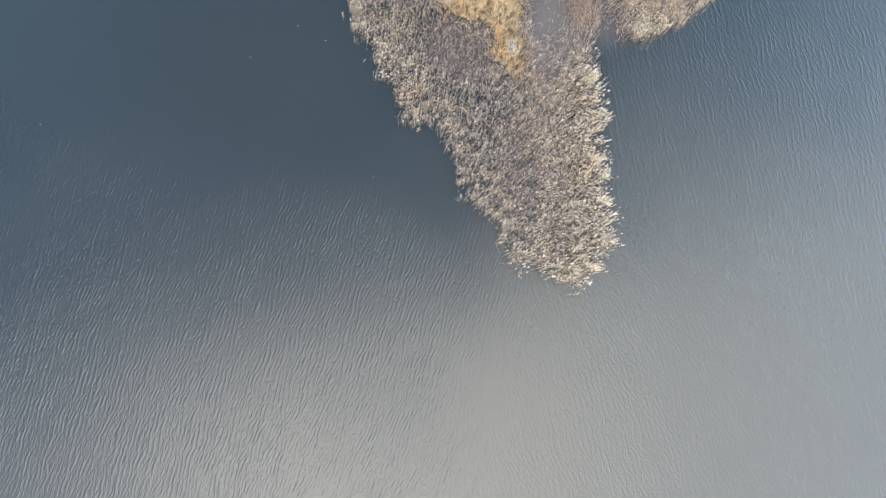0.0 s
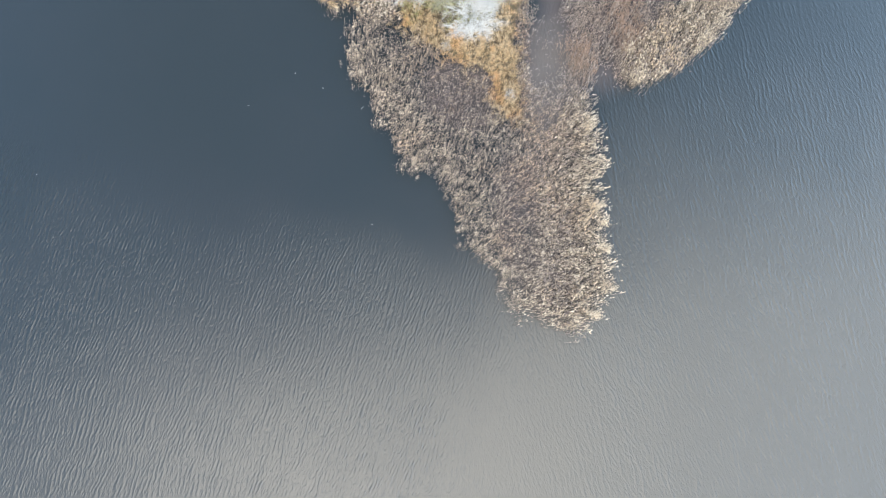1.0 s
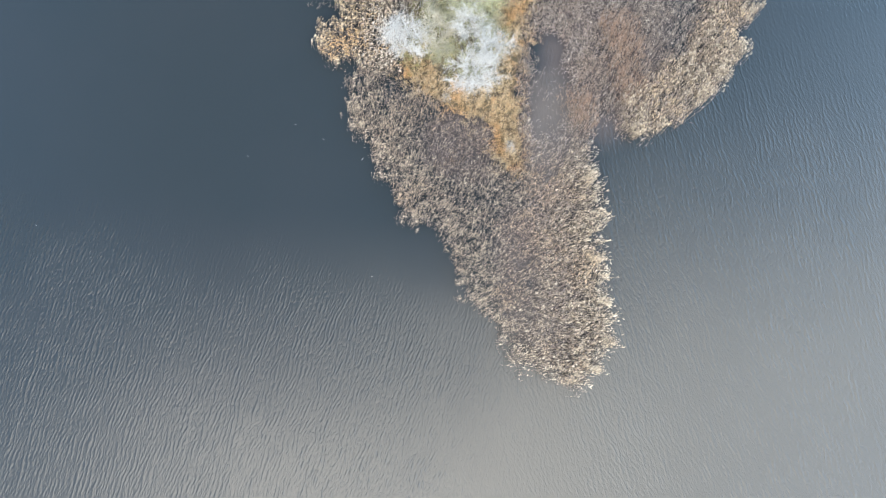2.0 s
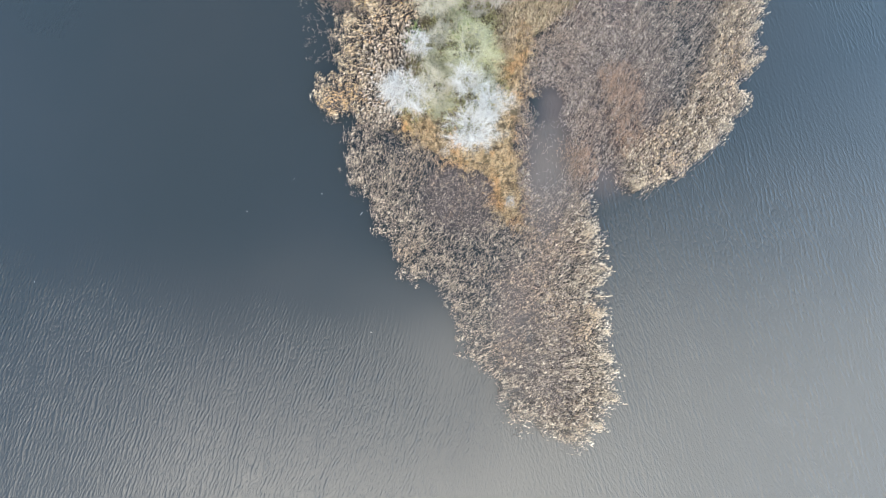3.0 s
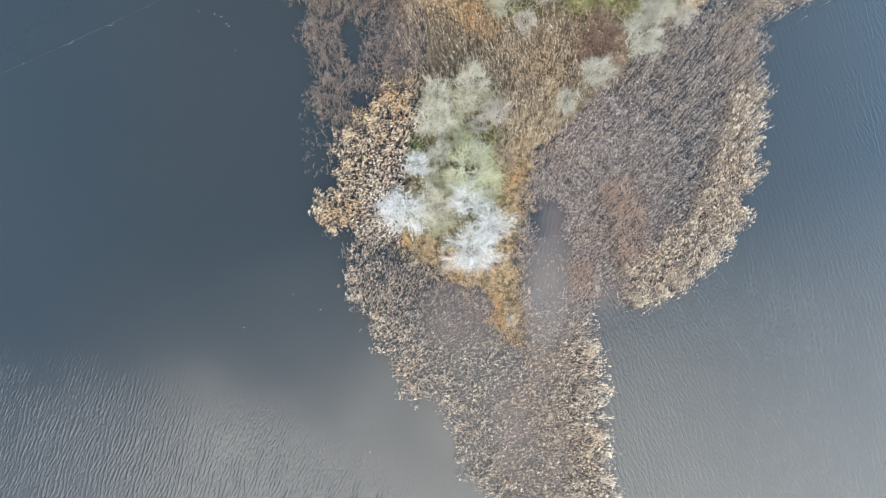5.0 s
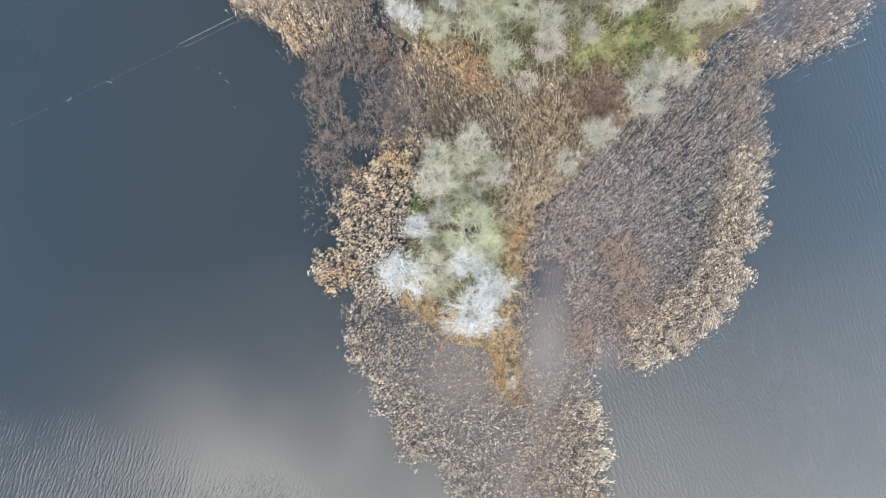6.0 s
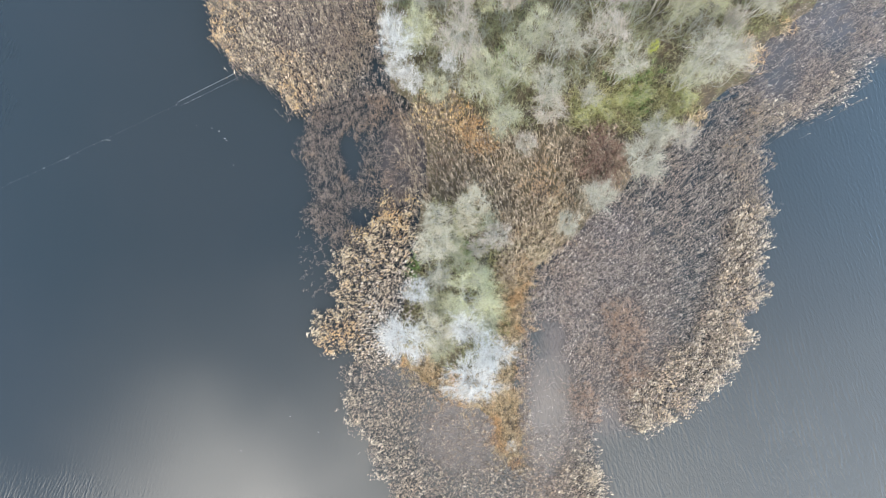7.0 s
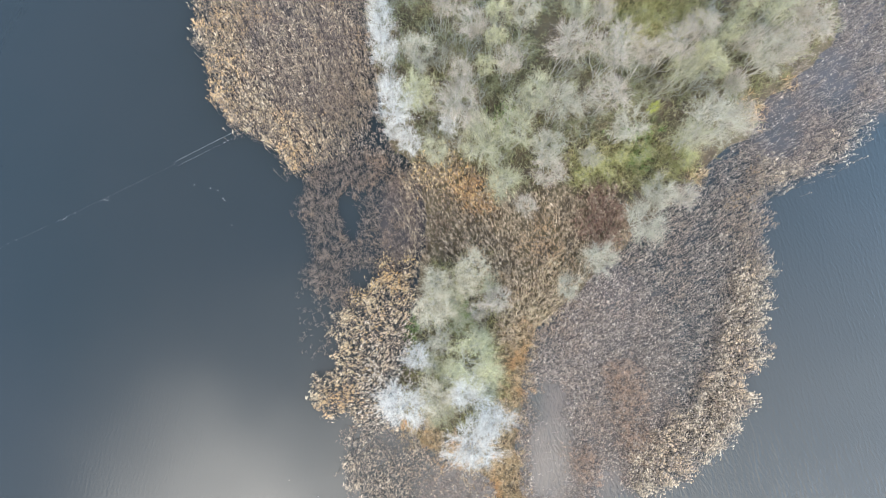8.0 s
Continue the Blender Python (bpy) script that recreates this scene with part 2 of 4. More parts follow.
REED_RUSSET = straw("reed_russet", (0.17, 0.125, 0.085), (0.32, 0.24, 0.165), (0.54, 0.42, 0.29))
REED_PALE = straw("reed_pale", (0.30, 0.23, 0.14), (0.54, 0.43, 0.28), (0.74, 0.63, 0.44))
FRESH = straw("grass_fresh", (0.14, 0.24, 0.07), (0.26, 0.38, 0.13), (0.42, 0.52, 0.22))
REED_ORANGE = straw("reed_orange", (0.27, 0.15, 0.07), (0.50, 0.30, 0.145), (0.72, 0.48, 0.26))
REED_RUST = straw("reed_rust", (0.21, 0.13, 0.09), (0.36, 0.24, 0.17), (0.54, 0.39, 0.29))
REED_RED = straw("reed_red", (0.13, 0.075, 0.055), (0.26, 0.165, 0.12), (0.42, 0.29, 0.22))
SEDGE = straw("sedge_orange", (0.48, 0.335, 0.185), (0.79, 0.60, 0.365), (0.93, 0.80, 0.58), (0.84, 0.52, 0.26), 0.5)
GRASS = straw("grass_green", (0.19, 0.19, 0.10), (0.33, 0.325, 0.17), (0.50, 0.475, 0.29), (0.36, 0.29, 0.19), 0.35)
MEADOW = straw("herb_green", (0.24, 0.23, 0.11), (0.46, 0.425, 0.20), (0.68, 0.61, 0.34), (0.34, 0.34, 0.14), 0.4)
TWIG = {
    "W": bark("bark_white", (0.51, 0.50, 0.47), (0.69, 0.68, 0.64)),
    "G": bark("twig_green", (0.355, 0.348, 0.235), (0.540, 0.522, 0.375)),
    "P": bark("twig_rose", (0.31, 0.295, 0.215), (0.47, 0.445, 0.335)),
    "C": bark("twig_cream", (0.47, 0.43, 0.325), (0.66, 0.61, 0.475)),
    "GR": bark("twig_grey", (0.30, 0.29, 0.21), (0.48, 0.46, 0.36)),
    "Y": bark("twig_olive", (0.41, 0.40, 0.255), (0.59, 0.57, 0.40)),
    "L": bark("twig_leafy", (0.30, 0.31, 0.14), (0.44, 0.44, 0.22)),
    "BG": bark("bush_olive", (0.22, 0.225, 0.125), (0.37, 0.365, 0.215)),
    "BD": bark("bush_grey", (0.24, 0.225, 0.165), (0.39, 0.365, 0.275)),
    "YB": bark("twig_lime", (0.36, 0.40, 0.08), (0.50, 0.52, 0.14)),
}
SPRAY = {  # the outermost twigs, where they differ
    "P": bark("spray_rose", (0.42, 0.358, 0.31), (0.62, 0.54, 0.475)),
    "GR": bark("spray_grey", (0.385, 0.36, 0.29), (0.59, 0.55, 0.46)),
    "G": bark("spray_green", (0.38, 0.375, 0.25), (0.57, 0.55, 0.39)),
    "W": bark("spray_white", (0.59, 0.58, 0.55), (0.77, 0.76, 0.72)),
}
LIMB = {
    "W": bark("limb_white", (0.40, 0.395, 0.37), (0.55, 0.54, 0.51)),
    "G": bark("limb_lichen", (0.34, 0.325, 0.275), (0.51, 0.49, 0.43)),
}
LEAF_LIME = straw("leaf_lime", (0.40, 0.45, 0.08), (0.60, 0.62, 0.14), (0.74, 0.74, 0.24))
LEAF_PALE = straw("leaf_pale", (0.46, 0.46, 0.22), (0.60, 0.59, 0.31), (0.71, 0.69, 0.43))
LEAF_OLIVE = straw("leaf_olive", (0.37, 0.37, 0.135), (0.55, 0.535, 0.23), (0.69, 0.655, 0.35))


def plain(name, colour, rough, wear):
    mat, n = material(name)
    where = n.add("ShaderNodeTexCoord").outputs["Object"]
    tint = n.mix(n.step(n.noise(where, 30.0, 3), 0.4, 0.7), rgb(*colour), rgb(*wear))
    b = n.add("ShaderNodeBsdfPrincipled", {"Base Color": tint, "Roughness": rough})
    n.add("ShaderNodeOutputMaterial", {"Surface": b.outputs[0]})
    return mat


FOAM = plain("float_white", (0.42, 0.42, 0.40), 0.5, (0.28, 0.28, 0.26))
NET = plain("net_dark", (0.11, 0.115, 0.115), 0.8, (0.07, 0.075, 0.075))
ROPE = plain("rope_pale", (0.36, 0.37, 0.37), 0.8, (0.25, 0.26, 0.26))

# ---- mesh helpers ----
rng = np.random.default_rng(7)


def mesh_of(name, verts, faces, mat, second=None, split=0):
    """A mesh from arrays of corners and of equal-sided faces; those from split on take the second material."""
    verts, faces = np.asarray(verts, np.float32), np.asarray(faces, np.int32)
    data = bpy.data.meshes.new(name)
    count, sides = faces.shape
    data.vertices.add(len(verts))
    data.vertices.foreach_set("co", verts.ravel())
    data.loops.add(count * sides)
    data.loops.foreach_set("vertex_index", faces.ravel())
    data.polygons.add(count)
    data.polygons.foreach_set("loop_start", np.arange(0, count * sides, sides, dtype=np.int32))
    data.update(calc_edges=True)
    data.materials.append(mat)
    if second:
        data.materials.append(second)
        data.polygons.foreach_set("material_index", (np.arange(count) >= split).astype(np.int32))
    return data


def tubes(lines, radii, sides=3):
    """Tapered rods along centre lines (n, k, 3) with radii (n, k): corners and four-sided faces."""
    n, k, _ = lines.shape
    along = np.gradient(lines, axis=1)
    along /= np.linalg.norm(along, axis=2, keepdims=True) + 1e-9
    other = np.where(np.abs(along[..., 2:3]) > 0.8, np.array([1.0, 0, 0]), np.array([0, 0, 1.0]))
    a = np.cross(along, other)
    a /= np.linalg.norm(a, axis=2, keepdims=True) + 1e-9
    b = np.cross(along, a)
    turn = np.arange(sides) * 2 * np.pi / sides
    ring = a[:, :, None] * np.cos(turn)[None, None, :, None] + b[:, :, None] * np.sin(turn)[None, None, :, None]
    verts = (lines[:, :, None] + ring * radii[:, :, None, None]).reshape(-1, 3)
    i, j, s = np.meshgrid(np.arange(n), np.arange(k - 1), np.arange(sides), indexing="ij")
    t = (s + 1) % sides
    base = (i * k + j) * sides
    faces = np.stack([base + s, base + t, base + sides + t, base + sides + s], -1).reshape(-1, 4)
    return verts, faces


def ribbons(lines, width):
    """Flat strips along centre lines (n, k, 3), each turned its own way; width (n, k)."""
    n, k, _ = lines.shape
    along = lines[:, -1] - lines[:, 0]
    side = np.cross(along, rng.normal(0, 1, (n, 3)) + np.array([0, 0, 1.2]))
    side /= np.linalg.norm(side, axis=1, keepdims=True) + 1e-9
    off = side[:, None] * width[:, :, None] * 0.5
    verts = np.stack([lines - off, lines + off], 2).reshape(-1, 3)
    i, j = np.meshgrid(np.arange(n), np.arange(k - 1), indexing="ij")
    base = (i * k + j) * 2
    return verts, np.stack([base, base + 1, base + 3, base + 2], -1).reshape(-1, 4)


def joined(pieces):
    verts, faces, start = [], [], 0
    for v, f in pieces:
        verts.append(v), faces.append(f + start)
        start += len(v)
    return np.concatenate(verts), np.concatenate(faces)


def part(name, data, parent, label=""):
    ob = new(name, data)
    ob.parent = parent
    return tagged(ob, label) if label else ob


def inside(poly, x, y):
    """Which of the points lie in the outline."""
    hit = np.zeros(np.shape(x), bool)
    for (x0, y0), (x1, y1) in zip(poly, poly[1:] + poly[:1]):
        cross = (y0 > y) != (y1 > y)
        hit ^= cross & (x < (x1 - x0) * (y - y0) / (y1 - y0 + 1e-12) + x0)
    return hit


def scatter(poly, per_m2, ragged=0.35, holes=(), wavy=1.0):
    """Random places in an outline with a frayed edge. holes: (x, y, rx, ry, share left)."""
    p = np.array(poly)
    low, high = p.min(0) - 1, p.max(0) + 1
    count = int((high - low).prod() * per_m2)
    xy = rng.uniform(low, high, (count, 2))
    wob = np.stack([np.sin(xy[:, 1] * 1.9 + 1) + np.sin(xy[:, 0] * 3.1), np.cos(xy[:, 0] * 2.3) + np.sin(xy[:, 1] * 3.7)], 1) * 0.22
    wob += np.stack([np.sin(xy[:, 1] * 0.9 + 2 + np.sin(xy[:, 0] * 0.7)), np.sin(xy[:, 0] * 1.1 + np.sin(xy[:, 1] * 0.8))], 1) * 0.26 * wavy
    off = xy + wob + rng.normal(0, ragged, xy.shape)
    keep = inside(poly, off[:, 0], off[:, 1])
    for x, y, rx, ry, share in holes:
        d = ((xy[:, 0] - x) / rx) ** 2 + ((xy[:, 1] - y) / ry) ** 2 + rng.normal(0, 0.22, count)
        keep &= (d > 1) | (rng.random(count) < share)
    return xy[keep]


def clumped(xy, size, amount):
    """Thins places out to leave gaps of about that size."""
    wave = np.zeros(len(xy))
    for k in range(6):
        a, f = rng.uniform(0, 6.28), rng.uniform(0.7, 1.5) * 6.28 / size
        wave += np.sin(xy[:, 0] * f * np.cos(a) + xy[:, 1] * f * np.sin(a) + rng.uniform(0, 6.28))
    return xy[rng.random(len(xy)) > amount * (1 / (1 + np.exp(2.2 * wave)))]


def curves_from(base, heading, height, reach, droop, steps):
    """Stalks that rise from base and bow over along their heading."""
    s = np.linspace(0, 1, steps)
    out = np.empty((len(base), steps, 3))
    out[:, :, 0] = base[:, 0:1] + np.cos(heading)[:, None] * reach[:, None] * s**1.8
    out[:, :, 1] = base[:, 1:2] + np.sin(heading)[:, None] * reach[:, None] * s**1.8
    out[:, :, 2] = base[:, 2:3] + height[:, None] * (s - droop[:, None] * s**3)
    return out


def sway(xy, size, turn):
    """A smooth field of -1 to 1 over the stand: neighbours lean alike."""
    a, f = radians(turn), 6.28 / size
    u, v = xy[:, 0] * math.cos(a) + xy[:, 1] * math.sin(a), xy[:, 1] * math.cos(a) - xy[:, 0] * math.sin(a)
    return np.sin(u * f + 1.7 * np.sin(v * f * 0.7)) * np.cos(v * f * 0.8 + np.sin(u * f * 0.5))


def reed_bed(label, xy, mat, tall=(1.0, 1.6), plume=(0.11, 0.20), thick=0.038, heading=60, spread=55, leaves=2, root=-0.2,
             leaf_len=(0.2, 0.45), leaf_width=0.022, stem=0.008, stalks=None, wisps=3):
    """A stand of reeds: feathery plumes of several wisps that hang to one side, stems, and long leaves."""
    n = len(xy)
    head = np.radians(heading + spread * (0.75 * sway(xy, 3.1, 20) + 0.35 * sway(xy, 1.1, 65)) + rng.normal(0, spread * 0.55, n))
    vigour = np.clip(0.98 + 0.20 * sway(xy, 1.7, 40) + rng.gamma(2.0, 0.19, n) - 0.34, 0.45, 1.9)
    h = rng.uniform(*tall, n) * (0.85 + 0.15 * vigour)
    base = np.column_stack([xy, np.full(n, root)])
    lean = rng.uniform(0.05, 0.36, n)
    stalk = curves_from(base, head, h - root, lean, np.full(n, 0.04), 3)
    tip = stalk[:, -1]
    length = rng.uniform(*plume, n) * vigour * 0.85
    rise = length * rng.uniform(0.05, 0.55, n)

    def wisp(way, share, lift, s):
        out = (length * share)[:, None]
        return tip[:, None, :] + np.stack([np.cos(way)[:, None] * s**1.25 * out, np.sin(way)[:, None] * s**1.25 * out,
                                           (rise * lift)[:, None] * (1.6 * s - 1.1 * s**2)], -1)

    pieces = []
    for k in range(wisps):
        bend = 0.12 if k == 0 else 0.42
        line = wisp(head + rng.normal(0, bend, n), rng.uniform(0.55, 1.2, n), rng.uniform(-0.4, 1.6, n), np.array([0.05, 0.55, 1.0]))
        pieces.append(ribbons(line, np.array([[0.35, 1.0, 0.12]]) * (thick * rng.uniform(0.45, 0.95, n) * vigour)[:, None]))
    pale = rng.random(n) < 0.5
    start = stalk[pale, 1] * 0.35 + tip[pale] * 0.65
    size = rng.uniform(*leaf_len, int(pale.sum())) * 0.6
    pieces.append(ribbons(curves_from(start, head[pale] + rng.normal(0, 0.6, len(size)), size * rng.uniform(0.1, 0.5, len(size)), size,
                                      rng.uniform(0.6, 1.2, len(size)), 3), np.tile([0.6, 1.0, 0.1], (len(size), 1)) * leaf_width * 0.7))
    split = sum(len(f) for _, f in pieces)
    pieces.append(ribbons(stalk[:, [0, 2]], np.tile([stem * 2, stem * 1.4], (n, 1))))
    for k in range(leaves):
        at = rng.uniform(0.1, 0.95, n)[:, None]
        start = stalk[:, 1] * (1 - at) + tip * at
        way = head + rng.normal(0, 0.7, n)
        long = rng.uniform(*leaf_len, n)
        line = curves_from(start, way, long * rng.uniform(0.1, 0.5, n), long, rng.uniform(0.6, 1.3, n), 3)
        pieces.append(ribbons(line, np.tile([0.6, 1.0, 0.1], (n, 1)) * leaf_width))
    v, f = joined(pieces)
    data = mesh_of("reed_bed", v, f, mat, stalks or REED_STALK, split)
    # the wisps of a plume share its tone; fat plumes are the palest
    tone = np.clip(rng.beta(1.3, 1.4, n) + 0.35 * (vigour - 1.0), 0.01, 1.0)
    tones = np.concatenate([np.tile(np.repeat(tone, 2), wisps), np.repeat(tone[pale] * 0.8, 2), rng.uniform(0.01, 1.0, len(f) - split)])
    data.attributes.new("tone", "FLOAT", "FACE").data.foreach_set("value", tones.astype(np.float32))
    return tagged(new("reed_bed", data), label, "reeds", kind="stuff")


def tufts(edge, every, size=(0.3, 0.75), many=26):
    """Places in small dense tufts strung along an edge, unevenly, each reaching out of it by its own amount."""
    spots = []
    for (x0, y0), (x1, y1) in zip(edge, edge[1:]):
        long = math.hypot(x1 - x0, y1 - y0)
        for _ in range(max(1, round(long / every))):
            s, r, off = rng.random(), rng.uniform(*size), rng.normal(0.0, 0.38)
            x, y = x0 + (x1 - x0) * s - (y1 - y0) / long * off, y0 + (y1 - y0) * s + (x1 - x0) / long * off
            count = int(many * (r / 0.5) ** 2 * rng.uniform(0.6, 1.3)) + 3
            spots.append(np.array([x, y]) + rng.normal(0, r * 0.5, (count, 2)) * np.array([1.0, rng.uniform(0.5, 1.0)]))
    return np.concatenate(spots)


def grass(name, label, category, xy, mat, tall=(0.3, 0.8), blades=5, reach=(0.1, 0.5), width=0.02, root=0.0):
    """Tufts of thin blades that bow outwards."""
    xy = np.repeat(xy, blades, 0) + rng.normal(0, 0.09, (len(xy) * blades, 2))
    n = len(xy)
    base = np.column_stack([xy, land_height(xy[:, 0], xy[:, 1]) - 0.05 + root])
    line = curves_from(base, rng.uniform(0, 6.28, n), rng.uniform(*tall, n), rng.uniform(*reach, n), rng.uniform(0, 0.6, n), 4)
    v, f = ribbons(line, np.tile([0.7, 1.0, 0.7, 0.05], (n, 1)) * rng.uniform(0.5, 1.2, n)[:, None] * width * 1.8)
    return tagged(new(name, mesh_of(name, v, f, mat)), label, category, kind="stuff")


def litter(label, xy, mat):
    """Broken stalks that lie flat on the water and the mud between the reeds."""
    n = len(xy)
    way, long = rng.uniform(0, 3.14, n), rng.uniform(0.10, 0.34, n)
    s = np.array([-0.5, 0.5])
    line = np.empty((n, 2, 3))
    line[:, :, 0] = xy[:, 0:1] + np.cos(way)[:, None] * s * long[:, None]
    line[:, :, 1] = xy[:, 1:2] + np.sin(way)[:, None] * s * long[:, None]
    line[:, :, 2] = rng.uniform(0.01, 0.10, n)[:, None] + s * 0.03
    v, f = ribbons(line, np.tile([1.0, 0.7], (n, 1)) * rng.uniform(0.018, 0.042, n)[:, None])
    return tagged(new("reed_litter", mesh_of("reed_litter", v, f, mat)), label, "reed litter", kind="stuff")


# ---- the lake and the land ----
WOOD_BIG = [(-10.5, 78), (-9.6, 72), (-9.0, 68.9), (-6.8, 60.7), (-3.8, 58.0), (-2.6, 53.5), (-2.8, 49.6), (-3.2, 43.3), (-4.6, 37.1), (-3.6, 34.8),
            (-1.6, 33.0), (1.5, 31.4), (3.6, 31.0), (5.2, 30.0), (5.8, 26.6), (7.6, 26.2), (7.4, 28.6), (6.6, 33.7), (7.0, 37.8), (7.0, 41.0), (7.8, 44),
            (10.7, 46.6), (13.0, 49.3), (16.0, 52.4), (19, 55.5), (22.2, 58.6), (24.0, 61.5), (27.4, 63.4), (28.5, 66.8), (32.2, 69.8), (35.6, 74.1), (36, 78)]
GRID, GX, GY = 0.4, np.arange(-16, 42, 0.4), np.arange(22, 82, 0.4)
mx, my = np.meshgrid(GX, GY, indexing="ij")
LAND = inside(WOOD_BIG, mx, my).astype(float)
for _ in range(6):
    padded = np.pad(LAND, 1, mode="edge")
    LAND = (padded[:-2, 1:-1] + padded[2:, 1:-1] + padded[1:-1, :-2] + padded[1:-1, 2:] + 2 * LAND) / 6
LAND = (LAND - 0.45) * 0.7 + 0.05 * (np.sin(mx * 1.7 + np.sin(my * 1.1)) + np.sin(my * 2.1 + mx * 0.7))


def land_height(x, y):
    i = np.clip(((np.asarray(x) - GX[0]) / GRID).round().astype(int), 0, len(GX) - 1)
    j = np.clip(((np.asarray(y) - GY[0]) / GRID).round().astype(int), 0, len(GY) - 1)
    return np.maximum(LAND[i, j], -0.1)


def build_land():
    index = np.arange(mx.size).reshape(mx.shape)
    quads = np.stack([index[:-1, :-1], index[1:, :-1], index[1:, 1:], index[:-1, 1:]], -1).reshape(-1, 4)
    quads = quads[(LAND.ravel()[quads] > -0.22).any(1)]
    data = mesh_of("ground", np.stack([mx, my, LAND], -1).reshape(-1, 3), quads, SOIL)
    data.polygons.foreach_set("use_smooth", np.ones(len(quads), bool))
    tagged(new("ground", data), "dark marshy island soil with leaf litter", "ground", kind="structure")


def build_water():
    bm = bmesh.new()
    bmesh.ops.create_grid(bm, x_segments=24, y_segments=24, size=2400)
    data = bpy.data.meshes.new("water")
    bm.to_mesh(data), bm.free()
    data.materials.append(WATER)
    ob = tagged(new("water", data), "grey-blue lake water with fine wind ripples", "lake", kind="structure")
    return ob


build_land()
build_water()

# ---- trees ----


def crown_lines(seed, stems, boughs, twigs, sprays, high=4.8, deep=2.15):
    """The branch lines of a bare bushy tree of radius 1.8 m, 7 m high or taller: limbs, boughs, twigs and the finest sprays."""
    r = np.random.default_rng(seed)
    mid, size = np.array([0, 0, high]), np.array([1.8, 1.8, deep])
    lobes = r.normal(0, 1, (9, 3)) + np.array([0, 0, 0.5])
    lobes /= np.linalg.norm(lobes, axis=1, keepdims=True)

    def bow(a, b, steps, wander, lift):
        s = np.linspace(0, 1, steps)[None, :, None]
        line = a[:, None] * (1 - s) + b[:, None] * s
        long = np.linalg.norm(b - a, axis=1)[:, None, None]
        line = line + r.normal(0, 1, (len(a), 1, 3)) * long * wander * np.sin(s * np.pi)
        line = line + r.normal(0, 1, line.shape) * long * wander * 0.35 * (s > 0)
        line[:, :, 2:] += lift * long * np.sin(s * np.pi)
        return line

    def on(lines, n, low):
        i, at = r.integers(0, len(lines), n), r.uniform(low, 0.999, n) * (lines.shape[1] - 1)
        k = at.astype(int)
        return lines[i, k] + (lines[i, k + 1] - lines[i, k]) * (at - k)[:, None]

    def outward(starts, jitter, low, high):
        """Ends on the lumpy outline, each outward of its start."""
        d = (starts - mid + np.array([0, 0, 0.55])) / size + r.normal(0, jitter, starts.shape)
        d[:, 2] = np.maximum(d[:, 2], -0.3)
        d /= np.linalg.norm(d, axis=1, keepdims=True) + 1e-9
        lump = 0.74 + 0.40 * np.clip((d @ lobes.T).max(1), 0, 1) ** 6
        return mid + d * size * (lump * r.uniform(low, high, len(starts)))[:, None]

    turn = 6.28 * np.arange(stems) / stems + r.uniform(-0.4, 0.4, stems)
    foot = np.column_stack([0.14 * np.cos(turn), 0.14 * np.sin(turn), np.full(stems, -0.25)])
    ends = mid + np.column_stack([np.cos(turn), np.sin(turn), r.uniform(0.0, 1.0, stems)]) * size * r.uniform(0.35, 0.6, stems)[:, None]
    ends[0] = mid + np.array([0.1, 0.1, 0.75]) * size
    limb = bow(foot, ends, 7, 0.04, 0.03)
    a = on(limb, boughs, 0.5 if high < 5 else 0.66)
    bough = bow(a, outward(a, 0.45, 0.55, 0.98), 5, 0.05, 0.06)
    # every bough carries a broom of twigs
    i, at = r.integers(0, boughs, twigs), r.uniform(0.25, 0.97, twigs) * 4
    k = at.astype(int)
    a = bough[i, k] + (bough[i, k + 1] - bough[i, k]) * (at - k)[:, None]
    axis = bough[i, 4] - bough[i, 1]
    axis /= np.linalg.norm(axis, axis=1, keepdims=True) + 1e-9
    way = axis + r.normal(0, 0.42, a.shape) + np.array([0, 0, 0.12])
    twig = bow(a, a + way * (r.uniform(0.25, 0.75, twigs) * (1.25 - 0.12 * at))[:, None], 3, 0.05, 0.04)
    i, at = r.integers(0, twigs, sprays), r.uniform(0.25, 1.0, sprays)[:, None]
    a = twig[i, 0] * (1 - at) + twig[i, 2] * at
    way = (twig[i, 2] - twig[i, 0])
    way /= np.linalg.norm(way, axis=1, keepdims=True) + 1e-9
    way = way + r.normal(0, 0.45, a.shape) + np.array([0, 0, 0.06])
    spray = bow(a, a + way * r.uniform(0.12, 0.42, sprays)[:, None], 2, 0.0, 0.0)
    return limb, bough, twig, spray


